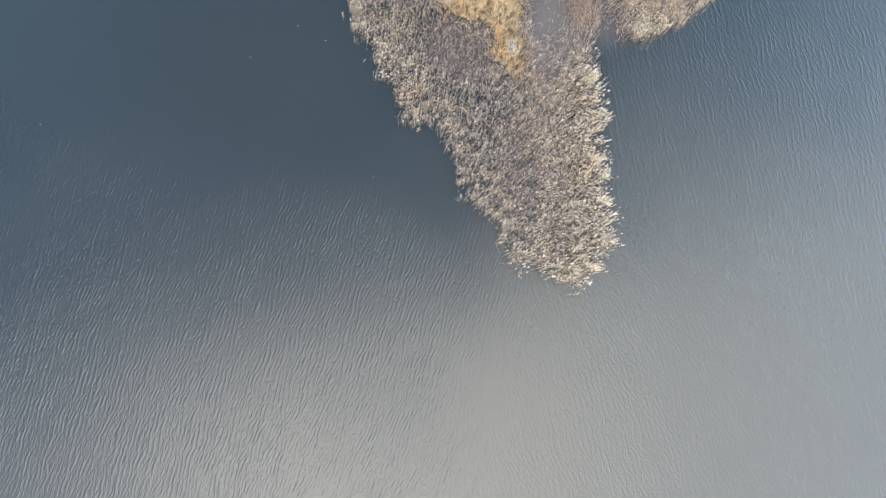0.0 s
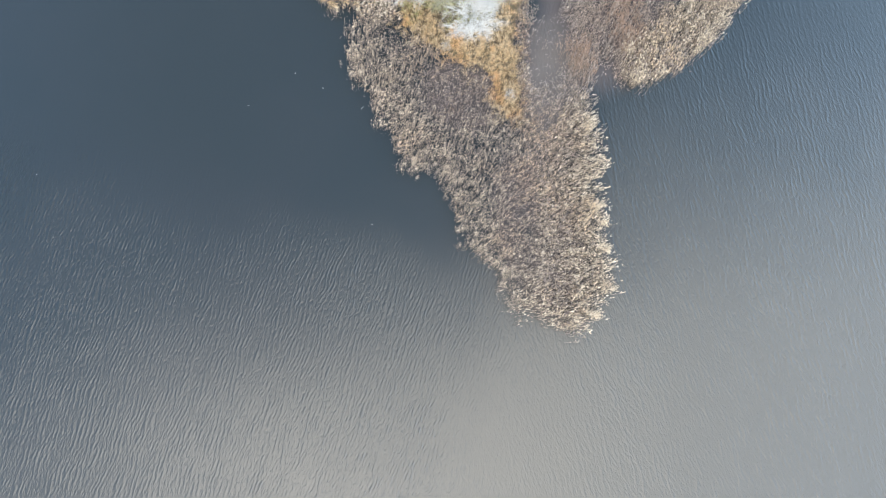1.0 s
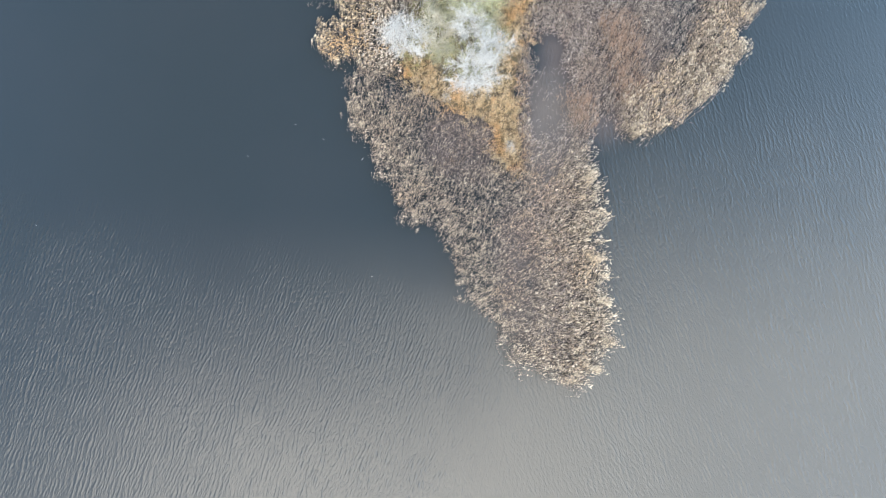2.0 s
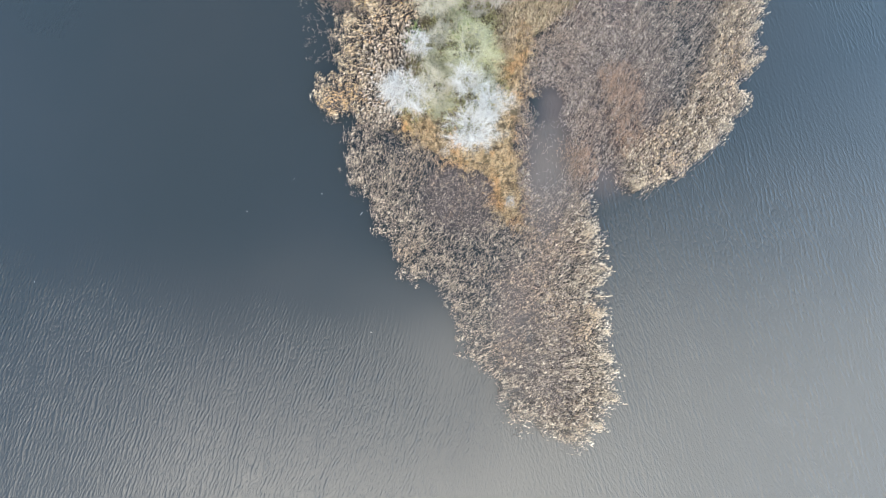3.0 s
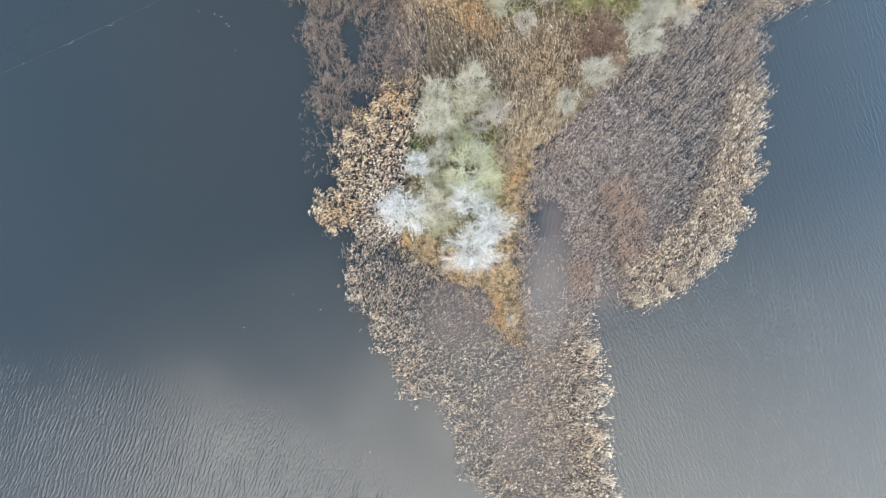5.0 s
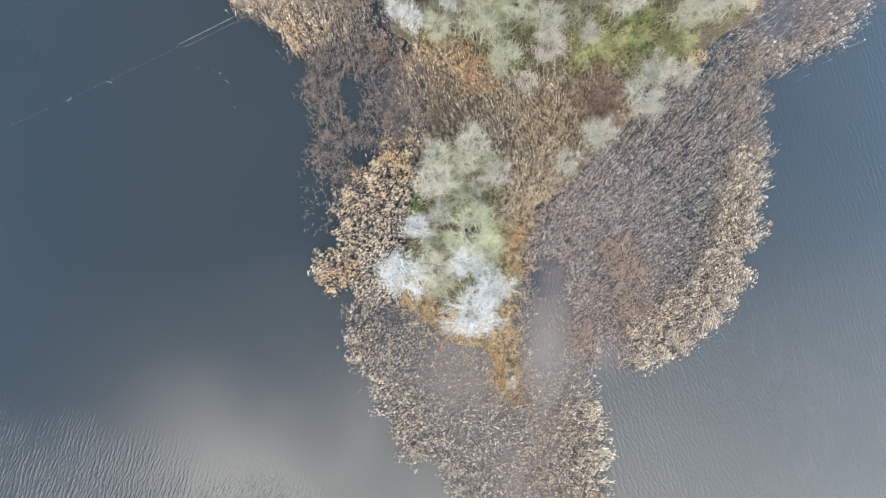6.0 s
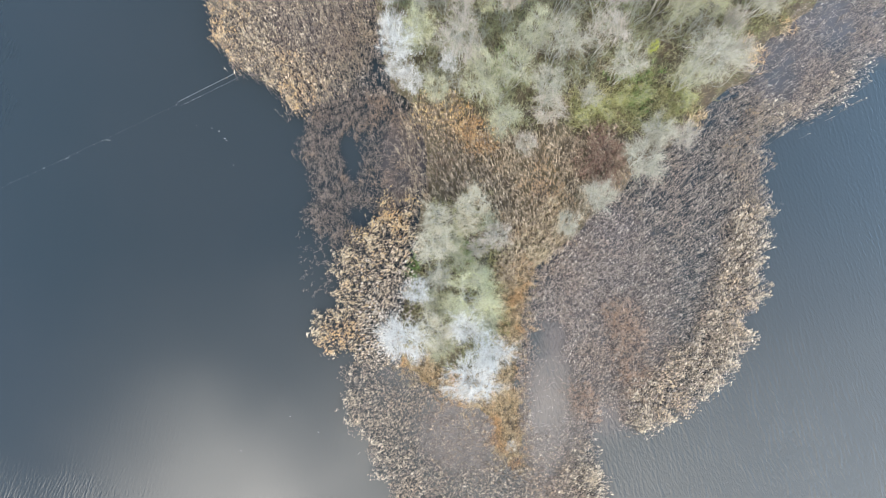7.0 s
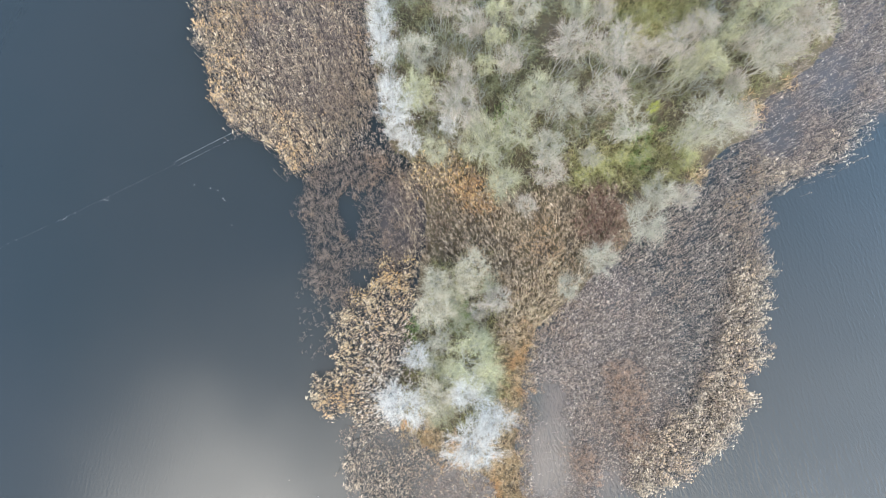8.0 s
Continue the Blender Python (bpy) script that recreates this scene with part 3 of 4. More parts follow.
def tree_form(kind, seed, name="bare_tree", counts=(6, 60, 780, 3000), tall=False):
    r = np.random.default_rng(seed + 50)
    fat = 0.95 if kind == "W" else 1.0
    if kind == "W":
        counts = (6, 60, 800, 3800) if name == "bare_tree" else counts
    limbs, boughs, twigs, sprays = crown_lines(seed, *counts, *((7.3, 2.0) if tall else ()))
    fine = [ribbons(twigs, np.tile(np.linspace(0.014, 0.007, 3) * fat, (len(twigs), 1))),
            ribbons(sprays, np.tile(np.array([0.0095, 0.0045]) * fat, (len(sprays), 1)))]
    tree = new(name)
    pale = LIMB["W"] if kind == "W" else LIMB["G"]
    thick = np.linspace(0.055, 0.020, 7)[None] * (0.50 if tall else 0.62)
    owner = np.linalg.norm(limbs[None] - boughs[:, None, :1], axis=3).min(2).argmin(1)
    slim = np.linspace(0.018, 0.008, 5)[None] * fat
    for k, limb in enumerate(limbs):
        own = boughs[owner == k]
        pieces = [tubes(limb[None], thick, 5)] + ([tubes(own, np.repeat(slim, len(own), 0), 3)] if len(own) else [])
        part("limb", mesh_of("limb", *joined(pieces), pale), tree)
    part("crown", mesh_of("crown", *joined(fine), TWIG[kind], SPRAY.get(kind, TWIG[kind]), len(fine[0][1])), tree)
    if kind in ("Y", "YB", "G", "L"):
        ends = np.concatenate([sprays[:, -1], twigs[:, -1]])
        share = {"L": 0.9, "Y": 0.4, "YB": 0.8, "G": 0.05}[kind]
        p = ends[r.integers(0, len(ends), int(len(ends) * share))] + r.normal(0, 0.10, (int(len(ends) * share), 3))
        way = r.normal(0, 1, p.shape)
        way /= np.linalg.norm(way, axis=1, keepdims=True)
        line = p[:, None] + way[:, None] * np.linspace(0, 0.13 if kind == "L" else 0.065, 3)[None, :, None]
        leaf = ribbons(line, np.tile([0.01, 0.065 if kind == "L" else 0.034, 0.005], (len(p), 1)))
        part("foliage", mesh_of("foliage", *leaf, {"YB": LEAF_LIME, "L": LEAF_OLIVE}.get(kind, LEAF_PALE)), tree)
    return tree


LABELS = {
    "W": "bare bushy tree with chalk-white bark and twigs",
    "G": "bare bushy tree with pale grey-green lichened twigs",
    "P": "bare tree with fine rosy-grey twigs",
    "GR": "bare tree with dense pale grey twigs",
    "C": "bare bushy tree with dense cream-coloured twigs",
    "Y": "nearly bare tree with sparse olive-yellow leaves",
    "YB": "small bush with bright lime-yellow autumn leaves",
}
FORMS, TURN = {}, {}
LOW = {  # low forms: kind of twig, number of forms, name, branch counts, label
    "B": ("BG", 2, "bush", (6, 30, 270, 950), "low grey-green bush under the bare trees"),
    "D": ("BD", 2, "bush", (6, 30, 270, 950), "low grey leafless bush under the trees"),
    "S": ("W", 1, "dead_bush", (6, 26, 200, 700), "small dead bush with white twigs in the sedge"),
    "L": ("L", 2, "bush", (6, 30, 200, 520), "low bush with yellow-green autumn leaves"),
}


def new_form(kind, tall, i):
    """One more form of a kind of tree or bush, at the origin."""
    if kind in LOW:
        twig, _, name, counts, label = LOW[kind]
        return tagged(tree_form(twig, 300 + 10 * i + ord(kind), name, counts), label, "bush", "bushes under the trees")
    seed = (400 if tall else 0) + 10 * i + ord(kind[0]) + len(kind)
    return tagged(tree_form(kind, seed, "bush" if kind == "YB" else "bare_tree", tall=tall), LABELS[kind], "bush" if kind == "YB" else "tree", "trees of the island")


def plant(kind, x, y, radius, height):
    """Sets a tree or bush of a kind: the first ones of a kind are built, the later ones are copies in turn."""
    tall = height >= 7.5 and kind not in LOW
    key = (kind, tall)
    forms = FORMS.setdefault(key, [])
    TURN[key] = TURN.get(key, -1) + 1
    most = LOW[kind][1] if kind in LOW else 3
    wide = radius * (1.07 if tall else 1.17) / 1.8
    m = pose(x, y, float(land_height(x, y)), 0, 0, rng.uniform(0, 360)) @ Matrix.Diagonal((wide, wide, height / (9.9 if tall else 7.5), 1))
    if len(forms) < most:
        forms.append(new_form(kind, tall, len(forms)))
        forms[-1].matrix_basis = m
        return forms[-1]
    ob = copy_thing(forms[TURN[key] % most], m)
    ob.matrix_basis = m
    return ob

plant("W", 2.7, 33.8, 2.20, 5.5)
plant("W", 4.1, 36.0, 1.76, 5.5)
plant("W", -3.5, 36.7, 2.17, 5.0)
plant("W", -2.6, 40.9, 1.17, 6.0)
plant("C", -0.9, 37.5, 1.77, 5.0)
plant("Y", 2.0, 40.9, 2.53, 6.0)
plant("W", 1.8, 38.2, 1.77, 5.0)
plant("GR", -0.9, 42.3, 1.28, 5.0)
plant("C", -1.6, 45.2, 1.94, 6.0)
plant("C", -1.5, 47.5, 1.46, 6.0)
plant("C", 1.8, 49.1, 1.57, 5.5)
plant("C", 1.2, 47.3, 1.25, 4.0)
plant("P", 4.0, 46.3, 1.28, 5.0)
plant("P", 2.4, 45.3, 1.00, 4.0)
plant("GR", 16.4, 54.1, 2.13, 6.5)
plant("GR", 17.7, 56.6, 1.56, 6.0)
plant("P", 20.2, 56.6, 1.28, 5.0)
plant("GR", 12.7, 50.5, 1.66, 5.5)
plant("GR", 10.2, 48.0, 1.20, 4.0)
plant("W", -7.6, 69.0, 1.42, 8.0)
plant("W", -7.1, 66.8, 1.42, 8.0)
plant("W", -5.6, 62.3, 1.99, 8.0)
plant("Y", -4.2, 63.5, 1.71, 8.0)
plant("W", -4.6, 59.7, 1.26, 6.0)
plant("W", -6.9, 64.6, 1.15, 5.5)
plant("W", -6.2, 60.8, 0.9, 4.5)
plant("W", -8.2, 71.6, 1.3, 7.0)
plant("G", -2.3, 58.9, 1.26, 6.0)
plant("P", -2.2, 70.9, 1.22, 9.0)
plant("P", 0.1, 69.5, 1.66, 10.0)
plant("GR", -4.1, 66.9, 1.59, 9.0)
plant("P", -0.5, 65.0, 1.20, 10.0)
plant("P", -0.5, 62.3, 2.23, 9.5)
plant("Y", 2.5, 70.4, 1.11, 10.0)
plant("Y", 2.3, 68.4, 1.03, 9.0)
plant("P", 3.6, 66.4, 1.38, 10.0)
plant("Y", 1.6, 66.2, 0.95, 8.0)
plant("GR", 4.5, 70.5, 1.48, 10.0)
plant("G", 6.0, 63.8, 1.67, 9.5)
plant("GR", 8.2, 63.3, 1.86, 9.5)
plant("G", 4.3, 60.7, 1.99, 8.0)
plant("G", 1.7, 59.2, 1.73, 7.0)
plant("G", 1.5, 61.1, 1.43, 7.5)
plant("P", 8.4, 68.1, 2.11, 10.5)
plant("P", 12.3, 67.9, 2.29, 10.5)
plant("P", 11.9, 64.1, 1.94, 10.0)
plant("GR", 14.1, 61.8, 1.71, 8.0)
plant("GR", 7.4, 59.4, 1.71, 8.0)
plant("GR", 11.4, 59.3, 1.07, 6.0)
plant("G", 9.0, 71.5, 1.38, 10.0)
plant("P", 11.4, 71.2, 1.20, 10.0)
plant("W", -1.3, 61.2, 0.86, 7.0)
plant("G", 3.8, 56.5, 1.64, 6.5)
plant("P", 7.7, 57.8, 1.55, 6.5)
plant("P", 6.1, 54.8, 1.08, 5.0)
plant("P", 17.6, 68.7, 1.75, 10.0)
plant("P", 15.4, 67.6, 1.48, 10.0)
plant("P", 19.5, 70.2, 1.56, 10.5)
plant("Y", 22.1, 70.0, 0.90, 10.0)
plant("Y", 20.2, 68.4, 1.12, 9.0)
plant("P", 23.4, 69.2, 1.11, 10.0)
plant("Y", 21.1, 67.2, 1.22, 9.0)
plant("G", 18.6, 67.0, 1.52, 8.0)
plant("GR", 20.9, 62.4, 2.31, 10.0)
plant("P", 23.4, 62.6, 1.68, 9.0)
plant("G", 20.1, 61.6, 1.63, 7.0)
plant("YB", 17.0, 64.4, 0.44, 5.0)
plant("GR", 25.8, 68.6, 1.96, 9.0)
plant("P", 27.1, 69.6, 2.15, 9.0)
plant("P", 29.7, 71.3, 1.87, 9.0)
plant("Y", 23.5, 72.2, 1.01, 10.0)
plant("G", 25.9, 71.9, 1.48, 10.0)
plant("P", 28.2, 72.9, 1.48, 10.0)
plant("P", 23.2, 66.2, 1.23, 8.0)

plant("S", 6.5, 28.0, 0.6, 1.7)
plant("S", 0.4, 32.3, 0.55, 0.9)

# low bushes that close the gaps in the two woods
big_wood = [(-9.5, 76), (-8.5, 68), (-6.8, 61), (-4.5, 58.8), (0.3, 58.6), (4.8, 56.5), (10.1, 57.3), (16.4, 57.0), (22.0, 59.3), (23.2, 62.1),
            (26.9, 63.4), (27.4, 66.8), (31.2, 69.8), (35.0, 74.1), (35.5, 77)]
bush_wood = [(-8.5, 75), (-7.5, 68), (-5.8, 62), (-3.5, 59.8), (0.3, 59.6), (4.8, 57.5), (9.1, 59.3), (10.5, 61.5), (16.5, 64.5), (21.0, 63.3),
             (25.9, 64.4), (26.4, 67.8), (30.2, 70.8), (33.0, 75.1)]
spots = []
while len(spots) < 78:
    x, y = rng.uniform(-9, 33), rng.uniform(57, 76)
    clear = (5.8 < x < 10.8 and 69.6 < y < 74) or (12.0 < x < 22 and y > 70.5)
    if not clear and inside(bush_wood, np.array([x]), np.array([y]))[0] and all(math.hypot(x - a, y - b) > 1.35 for a, b in spots):
        spots.append((x, y))
for i, (x, y) in enumerate(spots):
    plant("D" if i % 4 == 0 else "B", x, y, rng.uniform(1.1, 1.9), rng.uniform(2.0, 4.4))
for x, y in ((0.4, 39.6), (-1.4, 40.2), (3.6, 38.6), (0.6, 44.0), (2.6, 42.9), (0.2, 46.0), (3.2, 47.6), (-0.4, 36.2)):
    plant("G", x, y, rng.uniform(1.0, 1.4), rng.uniform(2.6, 3.6))
for i in range(22):
    x = 11.4 + 6.4 * i / 21 + rng.normal(0, 0.25)
    plant("L", x, 58.8 + 0.36 * (x - 11.4) + rng.normal(0, 0.55), rng.uniform(0.35, 0.75), rng.uniform(0.8, 1.5))
for x, y in ((21.5, 60.6), (20.6, 60.0), (21.0, 61.1), (14.3, 72.7), (15.6, 72.3), (16.9, 72.9), (18.3, 72.2), (19.6, 72.9), (20.9, 73.2), (15.0, 74.0), (16.4, 74.5), (17.8, 74.0), (19.2, 74.6), (20.6, 74.8)):
    plant("L", x, y, rng.uniform(0.5, 0.9), rng.uniform(1.0, 1.8))

# ---- undergrowth ----
small_wood = [(-3.1, 43.3), (-4.2, 37.1), (-3.6, 35), (-0.6, 35.4), (1.0, 34.6), (3.6, 34.6), (4.6, 35.7), (5.4, 37.8), (4.7, 42.3), (4.3, 45.9), (2.4, 50.5), (-1.7, 49.2)]
meadow = [(9.8, 57.7), (10.2, 60.5), (13.3, 61.7), (17.5, 63.6), (21.3, 61.7), (22.6, 59.6), (20.3, 58.4), (16.2, 57.0), (11.9, 57.4)]
thicket = [(12.6, 75.5), (13.6, 72.0), (16.8, 71.2), (20.8, 72.0), (22.6, 75.0), (22, 77.5), (13, 77.5)]
grass("undergrowth", "tangled green and brown grass under the trees", "undergrowth", scatter(big_wood, 7, 0.35, [(8.3, 71.8, 2.0, 2.2, 0.12)]), GRASS, (0.3, 1.4), 6, (0.2, 0.8), 0.024)
grass("undergrowth", "tangled green and brown grass under the trees", "undergrowth", scatter(small_wood, 12), MEADOW, (0.3, 1.0), 6, (0.2, 0.7), 0.022)
grass("meadow", "rank green and yellow herbs on the island", "herbs", scatter(meadow, 16), MEADOW, (0.4, 1.0), 7, (0.2, 0.7), 0.030)
grass("thicket", "low yellow-green bramble thicket between trees", "thicket", scatter(thicket, 16), MEADOW, (0.8, 2.0), 7, (0.3, 0.9), 0.032)
fresh = np.concatenate([rng.normal((-3.3, 43.3), (0.35, 0.6), (26, 2)), rng.normal((1.0, 44.9), (0.5, 0.7), (36, 2)), rng.normal((16.8, 60.2), (0.7, 0.5), (34, 2)),
                        rng.normal((3.4, 63.0), (0.8, 0.8), (40, 2)), rng.normal((16.0, 62.6), (1.2, 0.8), (40, 2))])
grass("grass_tufts", "fresh green grass tufts among the bushes", "grass", fresh, FRESH, (0.6, 1.5), 8, (0.2, 0.7), 0.03)
orange_south = [(-4.0, 37.0), (-4.2, 34.6), (-1.8, 32.4), (1.5, 31.2), (3.1, 30.6), (4.4, 31.2), (4.9, 28.4), (5.6, 26.4), (8.2, 25.4), (7.8, 28.6), (6.9, 31.6),
                (5.8, 33.8), (3.5, 33.4), (0.3, 34.2)]
orange_east = [(4.4, 43.6), (6.6, 43.6), (8.2, 44.4), (7.4, 41.0), (6.9, 37.9), (6.8, 34.9), (6.6, 31.4), (5.0, 33.4), (4.9, 37.8), (4.5, 40.3)]
grass("sedge", "orange-brown sedge tussocks along the shore", "sedge", np.concatenate([scatter(orange_south, 24, 0.55), scatter(orange_east, 20, 0.6)]), SEDGE,
      (0.3, 0.9), 12, (0.12, 0.42), 0.014)

# ---- reed beds ----
spit = [(-9.0, 32.5), (-8.5, 29.9), (-7.7, 28.2), (-6.3, 27.3), (-5.2, 25.0), (-3.8, 23.4), (-2.0, 20.2), (0.5, 20.5), (1.8, 19.0), (2.2, 16.6), (3.4, 14.2),
        (4.7, 13.0), (6.3, 11.4), (7.7, 8.9), (8.7, 8.0), (12.4, 7.7), (13.7, 6.6), (14.9, 7.3), (15.7, 9.7), (16.2, 12.1), (15.8, 14.0), (14.9, 17.9),
        (14.5, 19.9), (14.8, 22.9), (14.0, 26.4), (13.6, 28.9), (8.4, 29), (8, 26), (5.6, 26), (4.6, 29.5), (1.5, 31), (-1.6, 32), (-3.8, 34.5), (-7.6, 34.6)]
spit_rim = [(13.0, 7.2), (14.9, 7.3), (15.7, 9.7), (16.2, 12.1), (15.8, 14.0), (14.9, 17.9), (14.5, 19.9), (14.8, 22.9), (14.2, 26.4), (12.6, 26.4), (12.9, 20),
            (13.4, 15), (13.4, 11), (12, 8.6), (8.6, 9.8), (8.7, 8.0), (12.4, 7.7)]
east_lobe = [(13.6, 28.9), (14.2, 31.0), (15.5, 32.3), (16.3, 30.9), (17.6, 29.8), (19.3, 30.6), (22.1, 32.0), (23.3, 33.7), (25.3, 34.8), (26.5, 37.5),
             (27.2, 39.1), (26.6, 40.7), (27.9, 41.8), (27.8, 44.5), (28.6, 46.9), (27.7, 48.9), (28.9, 51.0), (28.1, 52.0), (28.8, 55.9), (24, 58.5),
             (21, 58), (18, 56), (15.5, 52), (12.6, 49), (10.7, 46), (7.8, 43.5), (7.2, 41), (7.2, 38), (7.2, 30), (8.4, 28)]
east_rim = [(17.6, 29.8), (19.3, 30.6), (22.1, 32.0), (23.3, 33.7), (25.3, 34.8), (26.5, 37.5), (27.2, 39.1), (26.6, 40.7), (27.9, 41.8), (27.8, 44.5),
            (28.4, 46.9), (28.6, 50), (26.4, 51), (24.6, 46), (23.6, 41.5), (21.8, 38.2), (19.0, 35.6), (17.0, 33.6), (16.2, 31.2)]
cream = [(-8.2, 45.6), (-7.0, 46.8), (-6.0, 48.6), (-4.4, 48.8), (-3.2, 46.6), (-3.2, 44.6), (-3.0, 39.9), (-4.4, 37.7), (-4.5, 34.9), (-7.1, 34.2), (-8.9, 35.3), (-10.5, 35.2), (-12.1, 37.3), (-11.0, 38.9),
         (-9.6, 39.9), (-10.3, 42.4), (-10.0, 44.4)]
brown = [(-13.0, 57.6), (-10.1, 59.6), (-4.9, 58.2), (-4.0, 51.4), (-4.6, 48.3), (-7.5, 46.0), (-10.0, 44.4), (-12.6, 45.4), (-13.4, 47.2), (-12.8, 49.1),
         (-13.3, 50.6), (-14.5, 52.6), (-14.5, 55.0)]
gold = [(-25.6, 77), (-25.4, 72.7), (-25.3, 70.5), (-24.2, 66.7), (-23.1, 63.7), (-21.5, 60.9), (-19.2, 60.6), (-17.5, 59.5), (-16.0, 57.4), (-13.6, 57.0),
        (-12.4, 58.3), (-10.2, 59.5), (-9.0, 62.7), (-8.0, 64.9), (-8.6, 70.4), (-10.0, 77)]
middle = [(-4.9, 58.4), (-0.8, 59.4), (3.6, 56.5), (9.8, 56.5), (11.8, 57.2), (15.4, 56.9), (15.8, 52.2), (12.6, 49.3), (10.7, 46.1), (7.3, 43.2),
          (5.4, 41.6), (4.3, 43.3), (3.0, 47.8), (-0.2, 50.2), (-3.4, 47.9), (-4.7, 52.4)]
pale = [(10.0, 51.8), (10.9, 47.0), (8.2, 44.6), (5.3, 42.8), (4.5, 44.9), (7.1, 48.1)]
red = [(11.5, 56.7), (13.4, 57.3), (15.3, 55.2), (14.6, 52.1), (12.9, 51.2), (11.4, 51.9)]
north_east = [(28.8, 55.9), (27.9, 58.0), (28.5, 58.9), (32.4, 59.6), (34.4, 61.3), (37.0, 63.0), (37.3, 65.2), (39.0, 66.1), (46, 69), (47, 80), (36, 80),
              (35, 74.1), (31.2, 69.8), (27.9, 66.8), (27.2, 63.4), (24, 61), (22.8, 59.3), (24, 58.3)]
OPEN_WATER = (10.0, 29.0, 2.2, 3.6, 0.30)
POOL = [OPEN_WATER, (9.4, 37.6, 1.7, 1.8, 0.0), (9.8, 33.2, 2.1, 3.8, 0.05), (15.2, 47.5, 1.6, 3.0, 0.45)]
shade = [(-9.9, 59.2), (-9.2, 62.7), (-8.0, 65.5), (-8.6, 70.4), (-9.6, 76), (-7.6, 76), (-6.6, 69), (-5.6, 62), (-4.4, 58.0)]
shore = np.concatenate([rng.normal((27.4, 65.6), (0.8, 0.7), (60, 2)), rng.normal((22.4, 59.2), (0.6, 0.4), (34, 2)), rng.normal((30.6, 68.8), (0.7, 0.6), (24, 2))])
west_rim = [(-9.0, 32.5), (-8.5, 29.9), (-7.7, 28.2), (-6.3, 27.3), (-5.2, 25.0), (-3.8, 23.4), (-2.0, 20.2), (0.5, 20.5), (1.8, 19.0), (2.2, 16.6), (3.4, 14.2), (4.7, 13.0),
            (6.3, 11.4), (7.7, 8.9), (10.5, 10.5), (8.5, 13.5), (5.5, 17), (3.8, 21), (0.6, 22.8), (-2.6, 26), (-4.2, 29), (-6.6, 31.6)]
reed_bed("pale tan reeds with feathery plumes standing in the lake",
         clumped(scatter(spit, 36, 0.3, [(-4.4, 33.2, 1.5, 1.2, 0.1), (2.0, 28.6, 4.2, 3.2, 0.26), (5.6, 18.0, 3.6, 5.0, 0.75), (7.5, 13.0, 3.0, 4.0, 0.85), OPEN_WATER]), 2.2, 0.35), REED_SPIT, plume=(0.12, 0.23), thick=0.031, heading=50, spread=24, leaves=1)
reed_bed("tan reed plumes along the spit's sheltered edge", clumped(scatter(west_rim, 20, 0.3), 1.4, 0.55), REED_SPIT, plume=(0.16, 0.28), thick=0.036, heading=50, spread=26, leaves=1)
reed_bed("cream reed plumes along the outer edge of the spit", clumped(scatter(spit_rim, 34, 0.3), 1.5, 0.45), REED_CREAM, (1.2, 1.8), (0.17, 0.30), 0.047, heading=25, spread=28, leaves=1)
reed_bed("grey-tan reeds with open water between the stems", clumped(scatter(east_lobe, 32, 0.3, POOL), 2.6, 0.26), REED_EAST, plume=(0.11, 0.20), thick=0.036, heading=72, spread=30,
         leaves=1)
reed_bed("cream reed plumes along the lobe's outer edge", clumped(scatter(east_rim, 46, 0.35), 1.6, 0.42), REED_CREAM, (1.2, 1.8), (0.12, 0.22), 0.044, heading=70, spread=30, leaves=1, stalks=BROWN_STALK)
clumps = clumped(scatter(cream, 50, 0.3), 1.1, 0.5)
north = (clumps[:, 0] + rng.normal(0, 0.9, len(clumps)) < -7.6) | (clumps[:, 1] + rng.normal(0, 1.2, len(clumps)) > 43.6)
reed_bed("bright golden reed plumes in loose clumps", clumps[north], REED_YELLOW, (1.1, 1.7), (0.17, 0.30), 0.050, heading=25, spread=35, leaves=1)
pale_clumps = clumps[~north]
reed_bed("pale cream reed plumes in loose clumps", pale_clumps, REED_CHALK, (1.1, 1.7), (0.16, 0.29), 0.045, heading=40, spread=32, leaves=2, stalks=BROWN_STALK)
reed_bed("collapsed dark brown reeds in shallow water",
         clumped(scatter(brown, 30, 0.3, [(-10.3, 54.0, 0.9, 1.3, 0.0), (-9.6, 52.2, 0.8, 1.4, 0.0), (-8.4, 47.4, 1.5, 1.1, 0.0), (-7.2, 52.8, 2.6, 3.6, 0.55)]), 1.5, 0.38), REED_BROWN, (0.4, 1.3),
         (0.25, 0.45), 0.008, heading=60, spread=90, leaves=5, leaf_len=(0.25, 0.6), leaf_width=0.015, stalks=REED_BROWN)
reed_bed("dense golden reeds with nodding plumes", clumped(scatter(gold, 36, 0.3, [(-8.6, 61.0, 0.6, 0.9, 0.0), (-11.0, 63.4, 2.0, 3.6, 0.3)]), 1.2, 0.55), REED_GOLD, (1.1, 1.7), (0.16, 0.29), 0.040, heading=115, spread=32, leaves=1)
gold_rim = [(-25.6, 77), (-25.3, 70.5), (-24.2, 66.7), (-23.1, 63.7), (-21.5, 60.9), (-19.2, 60.6), (-17.5, 59.5), (-16.0, 57.4), (-13.6, 57.0), (-12.4, 58.3),
            (-10.8, 60.0), (-13.0, 61.6), (-17.0, 63.0), (-20.0, 66.0), (-21.6, 70.0), (-22.0, 77)]
reed_bed("bright golden reed plumes along the sheltered edge", clumped(scatter(gold_rim, 28, 0.5), 1.2, 0.6), REED_YELLOW, (1.2, 1.8), (0.17, 0.30), 0.044, heading=120, spread=34, leaves=1)
